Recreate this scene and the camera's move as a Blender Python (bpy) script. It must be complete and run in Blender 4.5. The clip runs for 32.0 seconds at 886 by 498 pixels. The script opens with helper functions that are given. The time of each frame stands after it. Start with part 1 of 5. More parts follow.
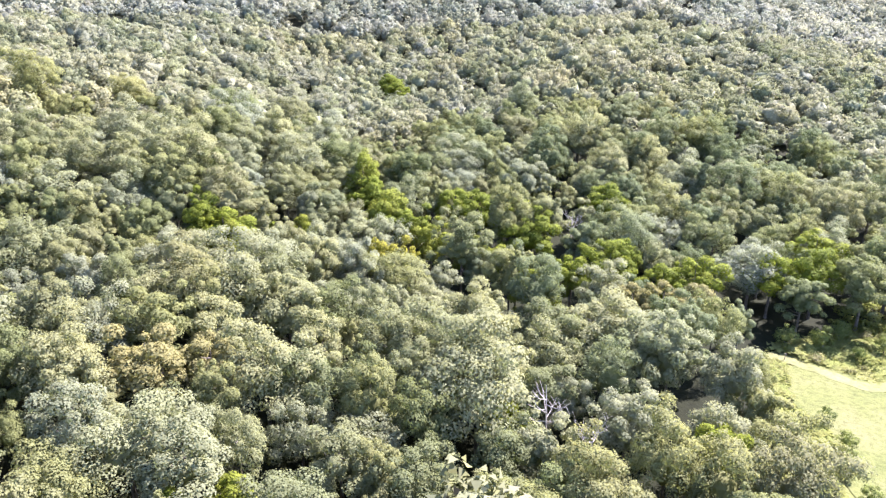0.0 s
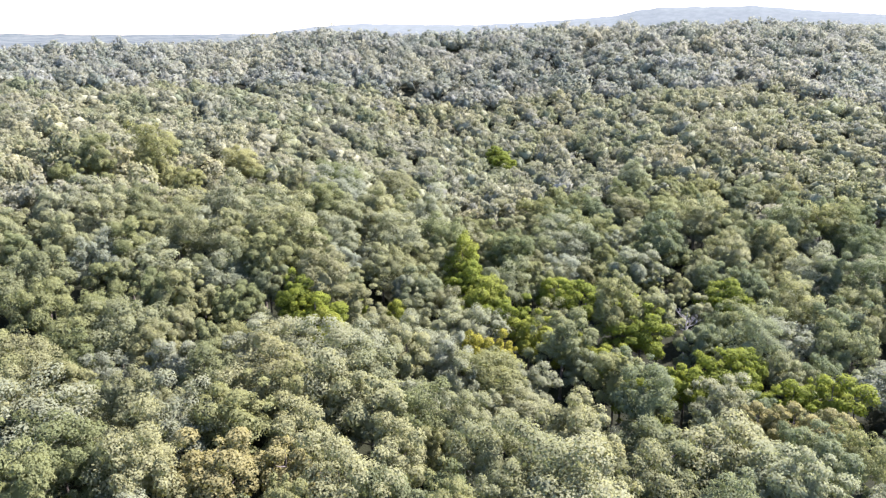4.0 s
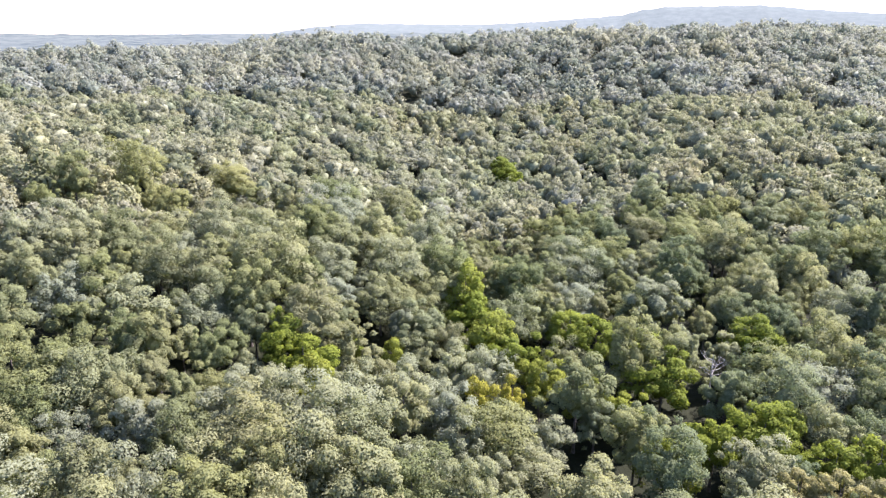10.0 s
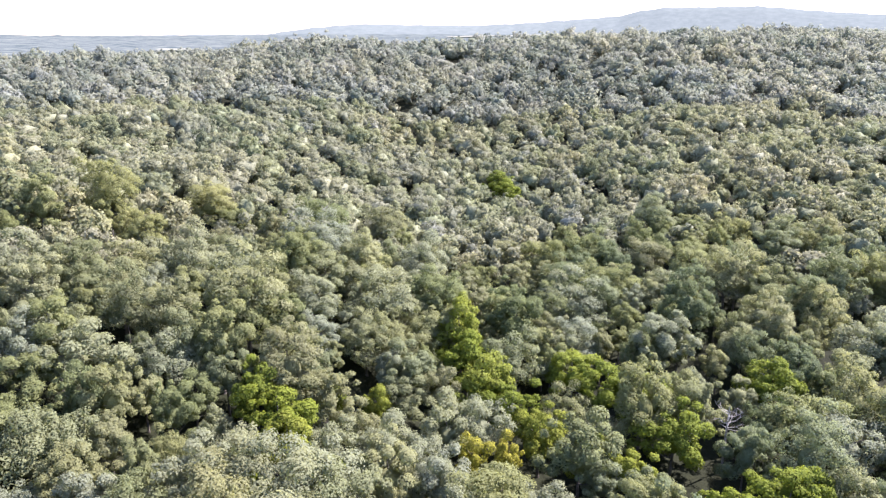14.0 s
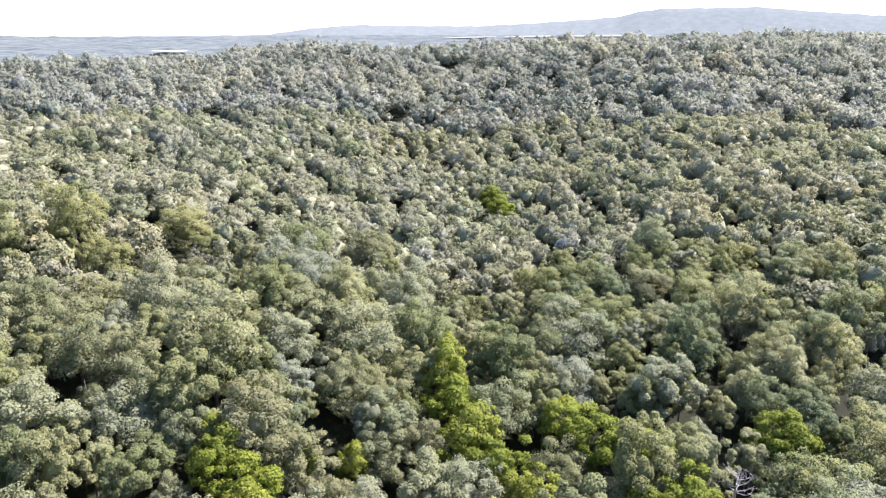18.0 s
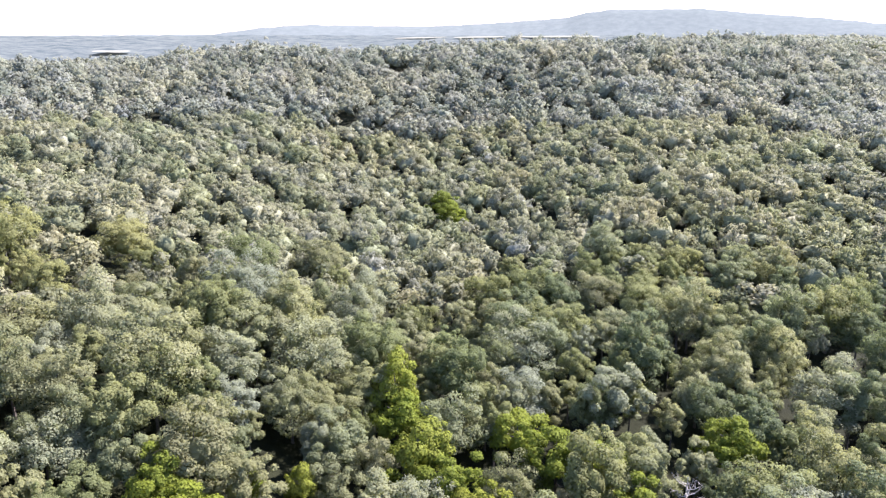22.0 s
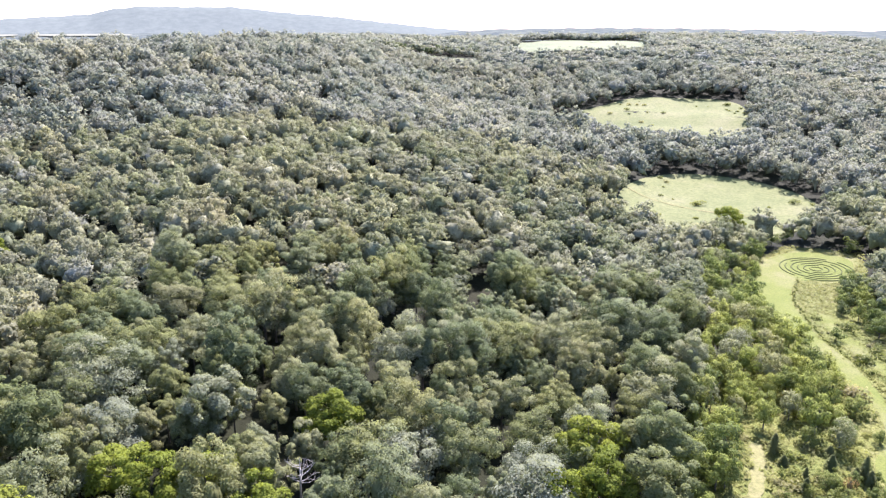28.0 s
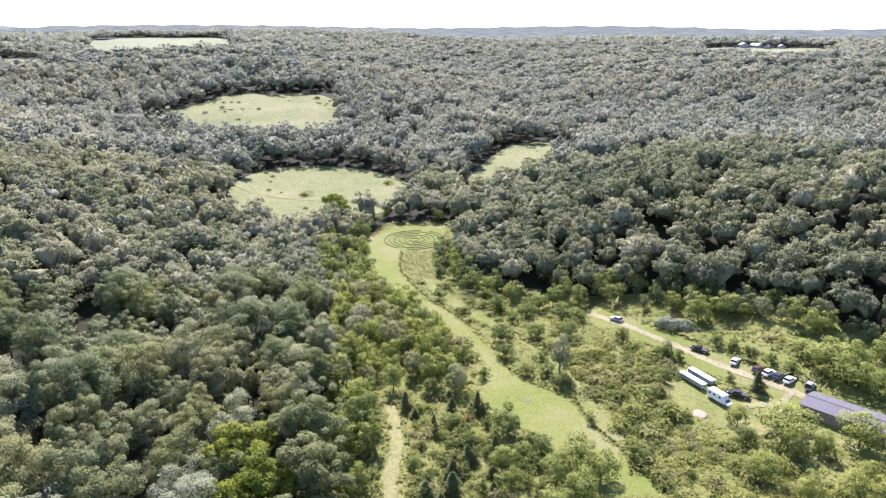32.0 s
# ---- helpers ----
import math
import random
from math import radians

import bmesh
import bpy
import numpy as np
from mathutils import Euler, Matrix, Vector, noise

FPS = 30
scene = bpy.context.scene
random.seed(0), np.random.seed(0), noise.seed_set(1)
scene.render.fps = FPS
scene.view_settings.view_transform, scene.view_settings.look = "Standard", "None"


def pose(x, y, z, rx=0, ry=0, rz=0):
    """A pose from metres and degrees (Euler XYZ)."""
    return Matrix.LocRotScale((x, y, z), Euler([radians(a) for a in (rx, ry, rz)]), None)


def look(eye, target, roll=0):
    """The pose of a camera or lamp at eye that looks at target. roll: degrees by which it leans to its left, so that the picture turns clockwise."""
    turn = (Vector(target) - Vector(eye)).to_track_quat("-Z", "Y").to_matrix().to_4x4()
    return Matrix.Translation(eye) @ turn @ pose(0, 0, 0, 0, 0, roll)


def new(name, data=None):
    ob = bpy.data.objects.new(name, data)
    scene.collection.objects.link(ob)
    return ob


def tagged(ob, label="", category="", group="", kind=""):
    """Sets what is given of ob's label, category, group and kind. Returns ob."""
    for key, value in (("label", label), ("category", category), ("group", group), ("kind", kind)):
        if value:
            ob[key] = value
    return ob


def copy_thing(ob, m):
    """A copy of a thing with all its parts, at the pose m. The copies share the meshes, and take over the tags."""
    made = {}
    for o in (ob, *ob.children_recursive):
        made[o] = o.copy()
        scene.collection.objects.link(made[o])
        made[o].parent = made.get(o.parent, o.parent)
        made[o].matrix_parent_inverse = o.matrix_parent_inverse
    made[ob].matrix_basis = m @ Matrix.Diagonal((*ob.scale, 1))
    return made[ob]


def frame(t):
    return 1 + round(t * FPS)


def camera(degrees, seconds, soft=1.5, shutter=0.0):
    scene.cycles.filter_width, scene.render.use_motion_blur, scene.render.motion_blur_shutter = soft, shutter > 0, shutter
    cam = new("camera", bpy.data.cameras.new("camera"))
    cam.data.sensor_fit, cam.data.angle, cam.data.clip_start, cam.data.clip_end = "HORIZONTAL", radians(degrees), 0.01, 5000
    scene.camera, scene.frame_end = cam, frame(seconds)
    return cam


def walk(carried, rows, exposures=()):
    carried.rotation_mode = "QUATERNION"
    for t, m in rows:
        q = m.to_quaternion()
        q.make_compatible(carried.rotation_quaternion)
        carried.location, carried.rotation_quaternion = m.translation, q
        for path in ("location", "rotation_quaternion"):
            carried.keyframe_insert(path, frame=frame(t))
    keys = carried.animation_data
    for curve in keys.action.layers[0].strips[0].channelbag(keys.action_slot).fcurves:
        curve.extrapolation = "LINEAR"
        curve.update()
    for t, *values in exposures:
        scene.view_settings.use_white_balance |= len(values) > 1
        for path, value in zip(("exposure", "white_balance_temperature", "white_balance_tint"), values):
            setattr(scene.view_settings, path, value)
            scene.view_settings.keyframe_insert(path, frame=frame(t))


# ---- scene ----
import collections

cam = camera(63.2, 32.0, soft=1.3)

# seconds, eye, heading (clockwise from +y), tilt, lean
PATH = [
    (0, -2.21, -16.43, 79.18, 9.16, -21.37, -0.13),
    (0.5, -1.67, -14.76, 79.57, 5.76, -20.82, -0.04),
    (1, -1.09, -13.18, 80.00, 2.93, -20.57, 0.03),
    (1.5, -0.66, -11.61, 80.52, 1.61, -20.56, 0.08),
    (2, -0.27, -9.90, 81.08, 1.23, -19.37, 0.14),
    (2.5, 0.06, -8.36, 81.65, 1.17, -17.80, 0.18),
    (3, 0.27, -6.92, 82.25, 1.19, -16.83, 0.20),
    (3.5, 0.31, -5.60, 82.86, 0.65, -16.71, 0.20),
    (4.5, 0.17, -3.40, 84.01, 0.42, -16.75, 0.20),
    (5.5, 0.03, -1.20, 85.16, 0.12, -16.78, 0.20),
    (6, 0.00, 0.00, 85.60, 0.07, -16.80, 0.20),
    (7, 0.12, 2.95, 86.05, 0.08, -16.80, 0.20),
    (8, 0.42, 6.25, 86.18, 0.09, -16.80, 0.20),
    (9, 0.76, 9.65, 86.32, 0.10, -16.80, 0.20),
    (10, 0.94, 13.13, 86.72, 0.15, -16.80, 0.20),
    (11, 1.09, 16.76, 87.41, 0.20, -16.79, 0.20),
    (12, 1.35, 20.69, 88.34, 0.25, -16.79, 0.20),
    (13, 1.84, 24.92, 89.41, 0.30, -16.78, 0.20),
    (14, 2.66, 29.19, 90.53, 0.32, -16.79, 0.20),
    (15.5, 4.09, 35.38, 92.19, 0.34, -16.80, 0.20),
    (17, 5.51, 41.34, 93.85, 0.37, -16.81, 0.20),
    (18, 6.28, 44.48, 94.90, 0.38, -16.81, 0.20),
    (19, 6.93, 46.54, 95.90, 0.40, -16.82, 0.20),
    (20, 7.54, 47.32, 96.76, 0.71, -16.85, 0.20),
    (20.5, 7.70, 47.60, 97.00, 1.01, -16.89, 0.15),
    (21, 7.70, 47.60, 97.00, 1.54, -16.86, 0.11),
    (21.5, 7.70, 47.60, 97.00, 2.28, -16.83, 0.06),
    (22, 7.70, 47.60, 97.00, 4.20, -16.83, 0.01),
    (22.5, 7.70, 47.60, 97.00, 6.79, -16.84, -0.04),
    (23, 7.70, 47.60, 97.00, 9.61, -16.85, -0.09),
    (23.5, 7.70, 47.60, 97.00, 12.17, -16.84, -0.13),
    (24, 7.70, 47.60, 97.00, 14.94, -16.87, -0.18),
    (24.5, 7.70, 47.60, 97.00, 17.54, -16.88, -0.19),
    (25.5, 7.70, 47.60, 97.00, 23.21, -16.88, -0.14),
    (26.5, 7.70, 47.60, 97.00, 28.87, -16.88, -0.09),
    (27, 7.70, 47.60, 97.00, 31.99, -16.91, -0.16),
    (27.5, 7.70, 47.60, 97.00, 35.04, -16.92, -0.18),
    (28, 7.70, 47.60, 97.00, 38.52, -16.94, -0.12),
    (28.5, 7.70, 47.60, 97.00, 41.90, -16.95, -0.14),
    (29, 7.70, 47.60, 97.00, 45.51, -16.96, -0.16),
    (29.5, 7.70, 47.60, 97.00, 48.92, -16.97, -0.18),
    (30, 7.70, 47.60, 97.00, 52.53, -16.99, -0.24),
    (30.5, 7.70, 47.60, 97.00, 56.23, -16.98, -0.20),
    (31, 7.70, 47.60, 97.00, 60.47, -17.02, -0.23),
    (31.5, 7.70, 47.60, 97.00, 64.49, -17.03, -0.29),
    (32, 7.70, 47.60, 97.00, 69.53, -17.08, -0.21),
]
walk(cam, [(t, pose(x, y, z, 90 + tilt, 0, -turn) @ pose(0, 0, 0, 0, 0, -lean)) for t, x, y, z, turn, tilt, lean in PATH], exposures=[(0, 2.55, 6250, 29), (1.5, 2.53, 6250, 29), (3, 2.23, 6250, 29), (6, 2.14, 6250, 29), (24, 2.09, 6250, 29), (28, 2.08, 6250, 29), (32, 1.8, 6250, 29)])

# ---- sky and sun ----
SUN_BEARING, SUN_HEIGHT = 63, 50
world = bpy.data.worlds.new("sky")
scene.world = world
world.use_nodes = True
wt = world.node_tree
sky = wt.nodes.new("ShaderNodeTexSky")
sky.sky_type = "NISHITA"
sky.sun_disc = False
sky.sun_elevation = radians(SUN_HEIGHT)
sky.sun_rotation = radians(SUN_BEARING)
sky.air_density, sky.dust_density, sky.ozone_density = 1.0, 0.2, 1.0
wt.links.new(sky.outputs["Color"], wt.nodes["Background"].inputs["Color"])
wt.nodes["Background"].inputs["Strength"].default_value = 0.11
sun = new("sun", bpy.data.lights.new("sun", "SUN"))
sun.data.energy, sun.data.angle, sun.data.color = 4.4, radians(0.53), (1.0, 0.97, 0.92)
b, e = radians(SUN_BEARING), radians(SUN_HEIGHT)
sun.matrix_world = look((0, 0, 300), (-math.sin(b) * math.cos(e), -math.cos(b) * math.cos(e), 300 - math.sin(e)))

# ---- materials ----
def material(name):
    m = bpy.data.materials.new(name)
    m.use_nodes = True
    t = m.node_tree
    return m, t, t.nodes["Principled BSDF"]


def node(t, kind, **values):
    n = t.nodes.new(kind)
    for key, value in values.items():
        n.inputs[key].default_value = value
    return n


def ramp(t, source, stops):
    n = t.nodes.new("ShaderNodeValToRGB")
    while len(n.color_ramp.elements) < len(stops):
        n.color_ramp.elements.new(0.5)
    for el, (pos, col) in zip(n.color_ramp.elements, stops):
        el.position, el.color = pos, (*col, 1)
    t.links.new(source, n.inputs[0])
    return n.outputs["Color"]


def mixed(t, kind, fac, a, b):
    n = t.nodes.new("ShaderNodeMix")
    n.data_type, n.blend_type = "RGBA", kind
    for socket, value in ((n.inputs[0], fac), (n.inputs[6], a), (n.inputs[7], b)):
        if isinstance(value, (float, int)):
            socket.default_value = value
        elif isinstance(value, tuple):
            socket.default_value = (*value, 1)
        else:
            t.links.new(value, socket)
    return n.outputs[2]


def noise_at(t, scale, detail=3.0, rough=0.55, vector=None):
    n = node(t, "ShaderNodeTexNoise", Scale=scale, Detail=detail, Roughness=rough)
    if vector is None:
        vector = t.nodes.new("ShaderNodeNewGeometry").outputs["Position"]
    t.links.new(vector, n.inputs["Vector"])
    return n.outputs["Fac"]


def leaf_material(name, stops, single=False, through_light=0.34, closed=False, glow=(1.15, 1.2, 0.6), speckle=0.12):
    """Foliage: one hue per tree, small changes from clump to clump and broad drifts over the land."""
    m, t, bsdf = material(name)
    if single:
        tone = t.nodes.new("ShaderNodeObjectInfo").outputs["Random"]
    else:
        a = t.nodes.new("ShaderNodeAttribute")
        a.attribute_name = "tint"
        tone = a.outputs["Fac"]
    col = ramp(t, tone, stops)
    geo = t.nodes.new("ShaderNodeNewGeometry")
    drift = ramp(t, noise_at(t, 0.011, 2.0), [(0.3, (0.86, 0.92, 0.95)), (0.7, (1.12, 1.07, 0.97))])
    col = mixed(t, "MULTIPLY", 0.8, col, drift)
    clump = ramp(t, geo.outputs["Random Per Island"], [(0.0, (1 - speckle,) * 3), (0.5, (0.98, 0.98, 0.97)), (1.0, (1 + 0.8 * speckle,) * 3)])
    if closed:
        clump = ramp(t, noise_at(t, 1.0, 4.0, 0.75), [(0.36, (0.8, 0.81, 0.79)), (0.5, (1.0, 1.0, 1.0)), (0.64, (1.12, 1.11, 1.09))])
    col = mixed(t, "MULTIPLY", 1.0, col, clump)
    t.links.new(col, bsdf.inputs["Base Color"])
    bsdf.inputs["Roughness"].default_value = 0.75
    bsdf.inputs["Specular IOR Level"].default_value = 0.12
    face = t.nodes.new("ShaderNodeAttribute")
    face.attribute_name = "facing"
    turn = t.nodes.new("ShaderNodeVectorTransform")
    turn.vector_type, turn.convert_from, turn.convert_to = "NORMAL", "OBJECT", "WORLD"
    t.links.new(face.outputs["Vector"], turn.inputs[0])
    if closed:
        rough = node(t, "ShaderNodeBump", Strength=0.7, Distance=0.45)
        t.links.new(noise_at(t, 0.9, 4.0, 0.65), rough.inputs["Height"])
        t.links.new(rough.outputs[0], bsdf.inputs["Normal"])
    else:
        t.links.new(turn.outputs[0], bsdf.inputs["Normal"])
    tr = t.nodes.new("ShaderNodeBsdfTranslucent")
    t.links.new(mixed(t, "MULTIPLY", 1.0, col, glow), tr.inputs["Color"])
    mix = t.nodes.new("ShaderNodeMixShader")
    mix.inputs[0].default_value = through_light
    t.links.new(bsdf.outputs[0], mix.inputs[1])
    t.links.new(tr.outputs[0], mix.inputs[2])
    t.links.new(mix.outputs[0], t.nodes["Material Output"].inputs["Surface"])
    return m


# distance haze put into leaf colours: woods slightly greyed, far woods more
WOOD_TONES = [(0.0, (0.094, 0.111, 0.063)), (0.18, (0.143, 0.158, 0.097)), (0.3, (0.153, 0.172, 0.094)), (0.45, (0.187, 0.192, 0.134)), (0.62, (0.195, 0.201, 0.125)), (0.75, (0.179, 0.197, 0.112)), (0.86, (0.212, 0.209, 0.123)), (1.0, (0.182, 0.192, 0.152))]
HAZED_TONES = [(0.0, (0.110, 0.129, 0.101)), (0.3, (0.156, 0.178, 0.137)), (0.5, (0.188, 0.197, 0.163)), (0.7, (0.190, 0.207, 0.152)), (0.86, (0.210, 0.215, 0.152)), (1.0, (0.180, 0.197, 0.176))]
leaf_wood = leaf_material("forest_foliage", WOOD_TONES, glow=(1.1, 1.15, 0.75), speckle=0.14)
leaf_far = leaf_material("hazed_distant_foliage", HAZED_TONES, through_light=0.25, glow=(1.05, 1.1, 0.8), speckle=0.1)
leaf_canopy = leaf_material("canopy_foliage", WOOD_TONES, through_light=0.06, closed=True, glow=(1.1, 1.15, 0.75))
leaf_crest = leaf_material("hazed_crest_foliage", HAZED_TONES, through_light=0.06, closed=True, glow=(1.05, 1.1, 0.8))
leaf_oak = leaf_material("oak_foliage", [(0.0, (0.125, 0.145, 0.073)), (0.2, (0.169, 0.185, 0.100)), (0.4, (0.212, 0.218, 0.110)), (0.6, (0.187, 0.205, 0.135)), (0.8, (0.205, 0.218, 0.120)), (1.0, (0.184, 0.205, 0.152))], single=True)
leaf_hickory = leaf_material("hickory_foliage", [(0.0, (0.120, 0.142, 0.063)), (0.3, (0.159, 0.174, 0.075)), (0.6, (0.182, 0.189, 0.085)), (0.85, (0.172, 0.175, 0.096)), (1.0, (0.139, 0.166, 0.073))], single=True)
leaf_golden = leaf_material("golden_foliage", [(0.0, (0.188, 0.180, 0.082)), (1.0, (0.223, 0.206, 0.091))], single=True)
# darker greens: the shade of the draw is put into the leaf colour
leaf_dark = leaf_material("shade_toned_foliage", [(0.0, (0.099, 0.125, 0.066)), (0.5, (0.133, 0.161, 0.086)), (1.0, (0.189, 0.211, 0.125))], single=True)
leaf_bright = leaf_material("bright_foliage", [(0.0, (0.118, 0.147, 0.022)), (0.5, (0.148, 0.179, 0.024)), (1.0, (0.185, 0.204, 0.035))], single=True)
leaf_yellow = leaf_material("yellow_foliage", [(0.0, (0.21, 0.21, 0.035)), (1.0, (0.25, 0.24, 0.04))], single=True)
leaf_rust = leaf_material("rust_foliage", [(0.0, (0.19, 0.13, 0.06)), (1.0, (0.2, 0.14, 0.07))], single=True)
leaf_shrub = leaf_material("shrub_foliage", [(0.0, (0.103, 0.122, 0.035)), (0.4, (0.149, 0.166, 0.045)), (0.75, (0.190, 0.200, 0.053)), (1.0, (0.200, 0.186, 0.091))])
leaf_willow = leaf_material("willow_foliage", [(0.0, (0.165, 0.2, 0.055)), (1.0, (0.225, 0.25, 0.075))], single=True)
leaf_conifer = leaf_material("conifer_foliage", [(0.0, (0.105, 0.12, 0.045)), (1.0, (0.15, 0.158, 0.06))], single=True)


def bark_material(name, dark, light):
    m, t, bsdf = material(name)
    col = ramp(t, noise_at(t, 2.2, 5.0), [(0.35, dark), (0.65, light)])
    t.links.new(col, bsdf.inputs["Base Color"])
    bsdf.inputs["Roughness"].default_value = 0.9
    return m


bark = bark_material("bark", (0.06, 0.05, 0.04), (0.16, 0.14, 0.12))
bare_wood = bark_material("bare_grey_wood", (0.28, 0.25, 0.22), (0.48, 0.45, 0.42))


def ground_material(name, tones, broad, fine, bump=0.4):
    """Grass and soil: broad drifts, tufts, and fine grain."""
    m, t, bsdf = material(name)
    col = ramp(t, noise_at(t, broad, 4.0, 0.6), tones)
    tuft = noise_at(t, fine, 5.0, 0.7)
    col = mixed(t, "MULTIPLY", 0.85, col, ramp(t, tuft, [(0.28, (0.55, 0.58, 0.5)), (0.5, (1.0, 1.0, 1.0)), (0.72, (1.35, 1.3, 1.2))]))
    t.links.new(col, bsdf.inputs["Base Color"])
    bsdf.inputs["Roughness"].default_value = 0.9
    bsdf.inputs["Specular IOR Level"].default_value = 0.15
    bp = node(t, "ShaderNodeBump", Strength=bump, Distance=0.5)
    t.links.new(tuft, bp.inputs["Height"])
    t.links.new(bp.outputs[0], bsdf.inputs["Normal"])
    return m


# almost black floor: the shade under the canopy is put into its colour
mat_land = ground_material("shade_toned_floor_and_grass", [(0.35, (0.010, 0.012, 0.005)), (0.55, (0.014, 0.017, 0.007)), (0.7, (0.019, 0.020, 0.009))], 0.02, 0.35, 0.8)
mat_meadow = ground_material("rough_meadow", [(0.3, (0.111, 0.130, 0.036)), (0.5, (0.146, 0.155, 0.051)), (0.72, (0.185, 0.176, 0.083))], 0.06, 0.9, 0.8)
mat_mown = ground_material("mown_grass", [(0.3, (0.096, 0.121, 0.025)), (0.5, (0.117, 0.136, 0.033)), (0.68, (0.148, 0.151, 0.062))], 0.05, 1.6, 0.2)
mat_hay = ground_material("hay_field", [(0.32, (0.097, 0.115, 0.043)), (0.5, (0.124, 0.138, 0.055)), (0.68, (0.149, 0.153, 0.073))], 0.03, 0.5, 0.3)
mat_lawn = ground_material("sunlit_lawn", [(0.3, (0.098, 0.112, 0.036)), (0.5, (0.12, 0.13, 0.045)), (0.68, (0.142, 0.142, 0.06))], 0.08, 1.0, 0.6)
mat_crop = ground_material("young_crop", [(0.3, (0.115, 0.14, 0.075)), (0.7, (0.15, 0.168, 0.085))], 0.01, 0.3, 0.1)
mat_track = ground_material("worn_track", [(0.3, (0.140, 0.146, 0.054)), (0.7, (0.187, 0.174, 0.084))], 0.12, 1.2, 0.2)
mat_dirt = ground_material("dirt_road", [(0.3, (0.175, 0.162, 0.09)), (0.7, (0.24, 0.212, 0.13))], 0.12, 1.2, 0.2)
mat_soil = ground_material("bare_soil", [(0.3, (0.24, 0.19, 0.14)), (0.7, (0.3, 0.245, 0.19))], 0.3, 1.6, 0.5)
mat_herbs = ground_material("meadow_herbs", [(0.32, (0.095, 0.118, 0.030)), (0.46, (0.129, 0.148, 0.039)), (0.58, (0.159, 0.167, 0.049)), (0.7, (0.189, 0.181, 0.078))], 0.07, 1.3, 0.9)
leaf_elder = leaf_material("box_elder_foliage", [(0.0, (0.09, 0.12, 0.042)), (0.5, (0.14, 0.172, 0.055)), (1.0, (0.185, 0.21, 0.07))], single=True)
leaf_grass = leaf_material("tall_grass", [(0.0, (0.129, 0.150, 0.039)), (0.5, (0.167, 0.179, 0.051)), (1.0, (0.210, 0.202, 0.082))])


def plain(name, colour, rough=0.5, metal=0.0, grime=0.25, scale=1.5):
    """Paint, metal or plastic with a little dirt."""
    m, t, bsdf = material(name)
    n = noise_at(t, scale, 5.0, 0.65)
    t.links.new(mixed(t, "MULTIPLY", grime, colour, ramp(t, n, [(0.35, (0.55, 0.52, 0.46)), (0.6, (1.0, 1.0, 1.0))])), bsdf.inputs["Base Color"])
    bsdf.inputs["Metallic"].default_value = metal
    bsdf.inputs["Roughness"].default_value = rough
    return m


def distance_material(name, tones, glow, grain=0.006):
    """Far country: plain distance, with haze put into its tones and an added glow."""
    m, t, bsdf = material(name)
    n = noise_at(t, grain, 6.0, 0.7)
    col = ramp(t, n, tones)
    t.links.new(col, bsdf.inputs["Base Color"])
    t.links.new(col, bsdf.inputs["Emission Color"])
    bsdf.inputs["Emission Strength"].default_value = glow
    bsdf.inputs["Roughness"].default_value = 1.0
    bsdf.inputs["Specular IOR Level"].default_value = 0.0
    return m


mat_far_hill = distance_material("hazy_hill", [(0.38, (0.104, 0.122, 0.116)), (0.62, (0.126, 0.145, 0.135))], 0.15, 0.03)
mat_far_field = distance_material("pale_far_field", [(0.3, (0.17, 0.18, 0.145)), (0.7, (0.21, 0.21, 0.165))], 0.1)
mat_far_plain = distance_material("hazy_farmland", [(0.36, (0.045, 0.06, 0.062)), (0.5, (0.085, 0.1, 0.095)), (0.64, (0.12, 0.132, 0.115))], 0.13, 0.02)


# ---- the lie of the land ----
HOVER = (7.7, 47.6, 97.0)
BEARINGS = [-60, -40, -20, -10, 0, 10, 20, 30, 40, 47, 56, 63, 69, 74, 79, 85, 90, 100, 120]
RANGES = [0, 60, 120, 180, 250, 320, 400, 500, 650, 900, 1300]
RISE = {
    -60: [0, 9, 20, 30, 37, 42, 45, 48, 52, 44, 30],
    -40: [0, 7, 18, 27, 34, 39, 43, 47, 54, 44, 26],
    -20: [0, 3, 12, 20, 27, 33, 39, 47, 58, 46, 24],
    -10: [0, 2, 6, 12, 17, 22, 32, 47, 66, 52, 24],
    0: [0, 1, 2.5, 5, 8, 11, 21, 40, 65, 50, 24],
    10: [0, 0, 1, 3, 8, 13, 22, 40, 70, 62, 30],
    20: [0, 0, 2, 8, 18, 27, 36, 48, 71, 72, 54],
    30: [0, 0, 2, 7, 16, 25, 32, 40, 60, 77, 74],
    40: [0, 0, 0, 3, 9, 19, 27, 26, 27, 60, 72],
    47: [0, 0, 0, 0, 4, 12, 17, 15, 26, 60, 77],
    56: [0, 0, 0, 0, 0, 2, 5, 10, 28, 62, 79],
    63: [0, 0, 0, 0, 0, 0, 3, 8, 26, 54, 77],
    69: [0, 0, 0, 0, 0, 0, 4, 9, 18, 38, 70],
    74: [0, 0, 0, 0, 0, 2, 6, 11, 15, 30, 64],
    79: [0, 0, 0, 0, 1, 9, 12, 13, 16, 38, 68],
    85: [0, 0, 0, 0, 5, 22, 22, 16, 18, 48, 70],
    90: [0, 0, 0, 0, 8, 28, 27, 20, 20, 54, 69],
    100: [0, 0, 0, 1, 15, 31, 28, 22, 24, 56, 70],
    120: [0, 0, 0, 3, 17, 32, 30, 26, 24, 50, 72],
}
TABLE = np.array([RISE[b] for b in BEARINGS], float)


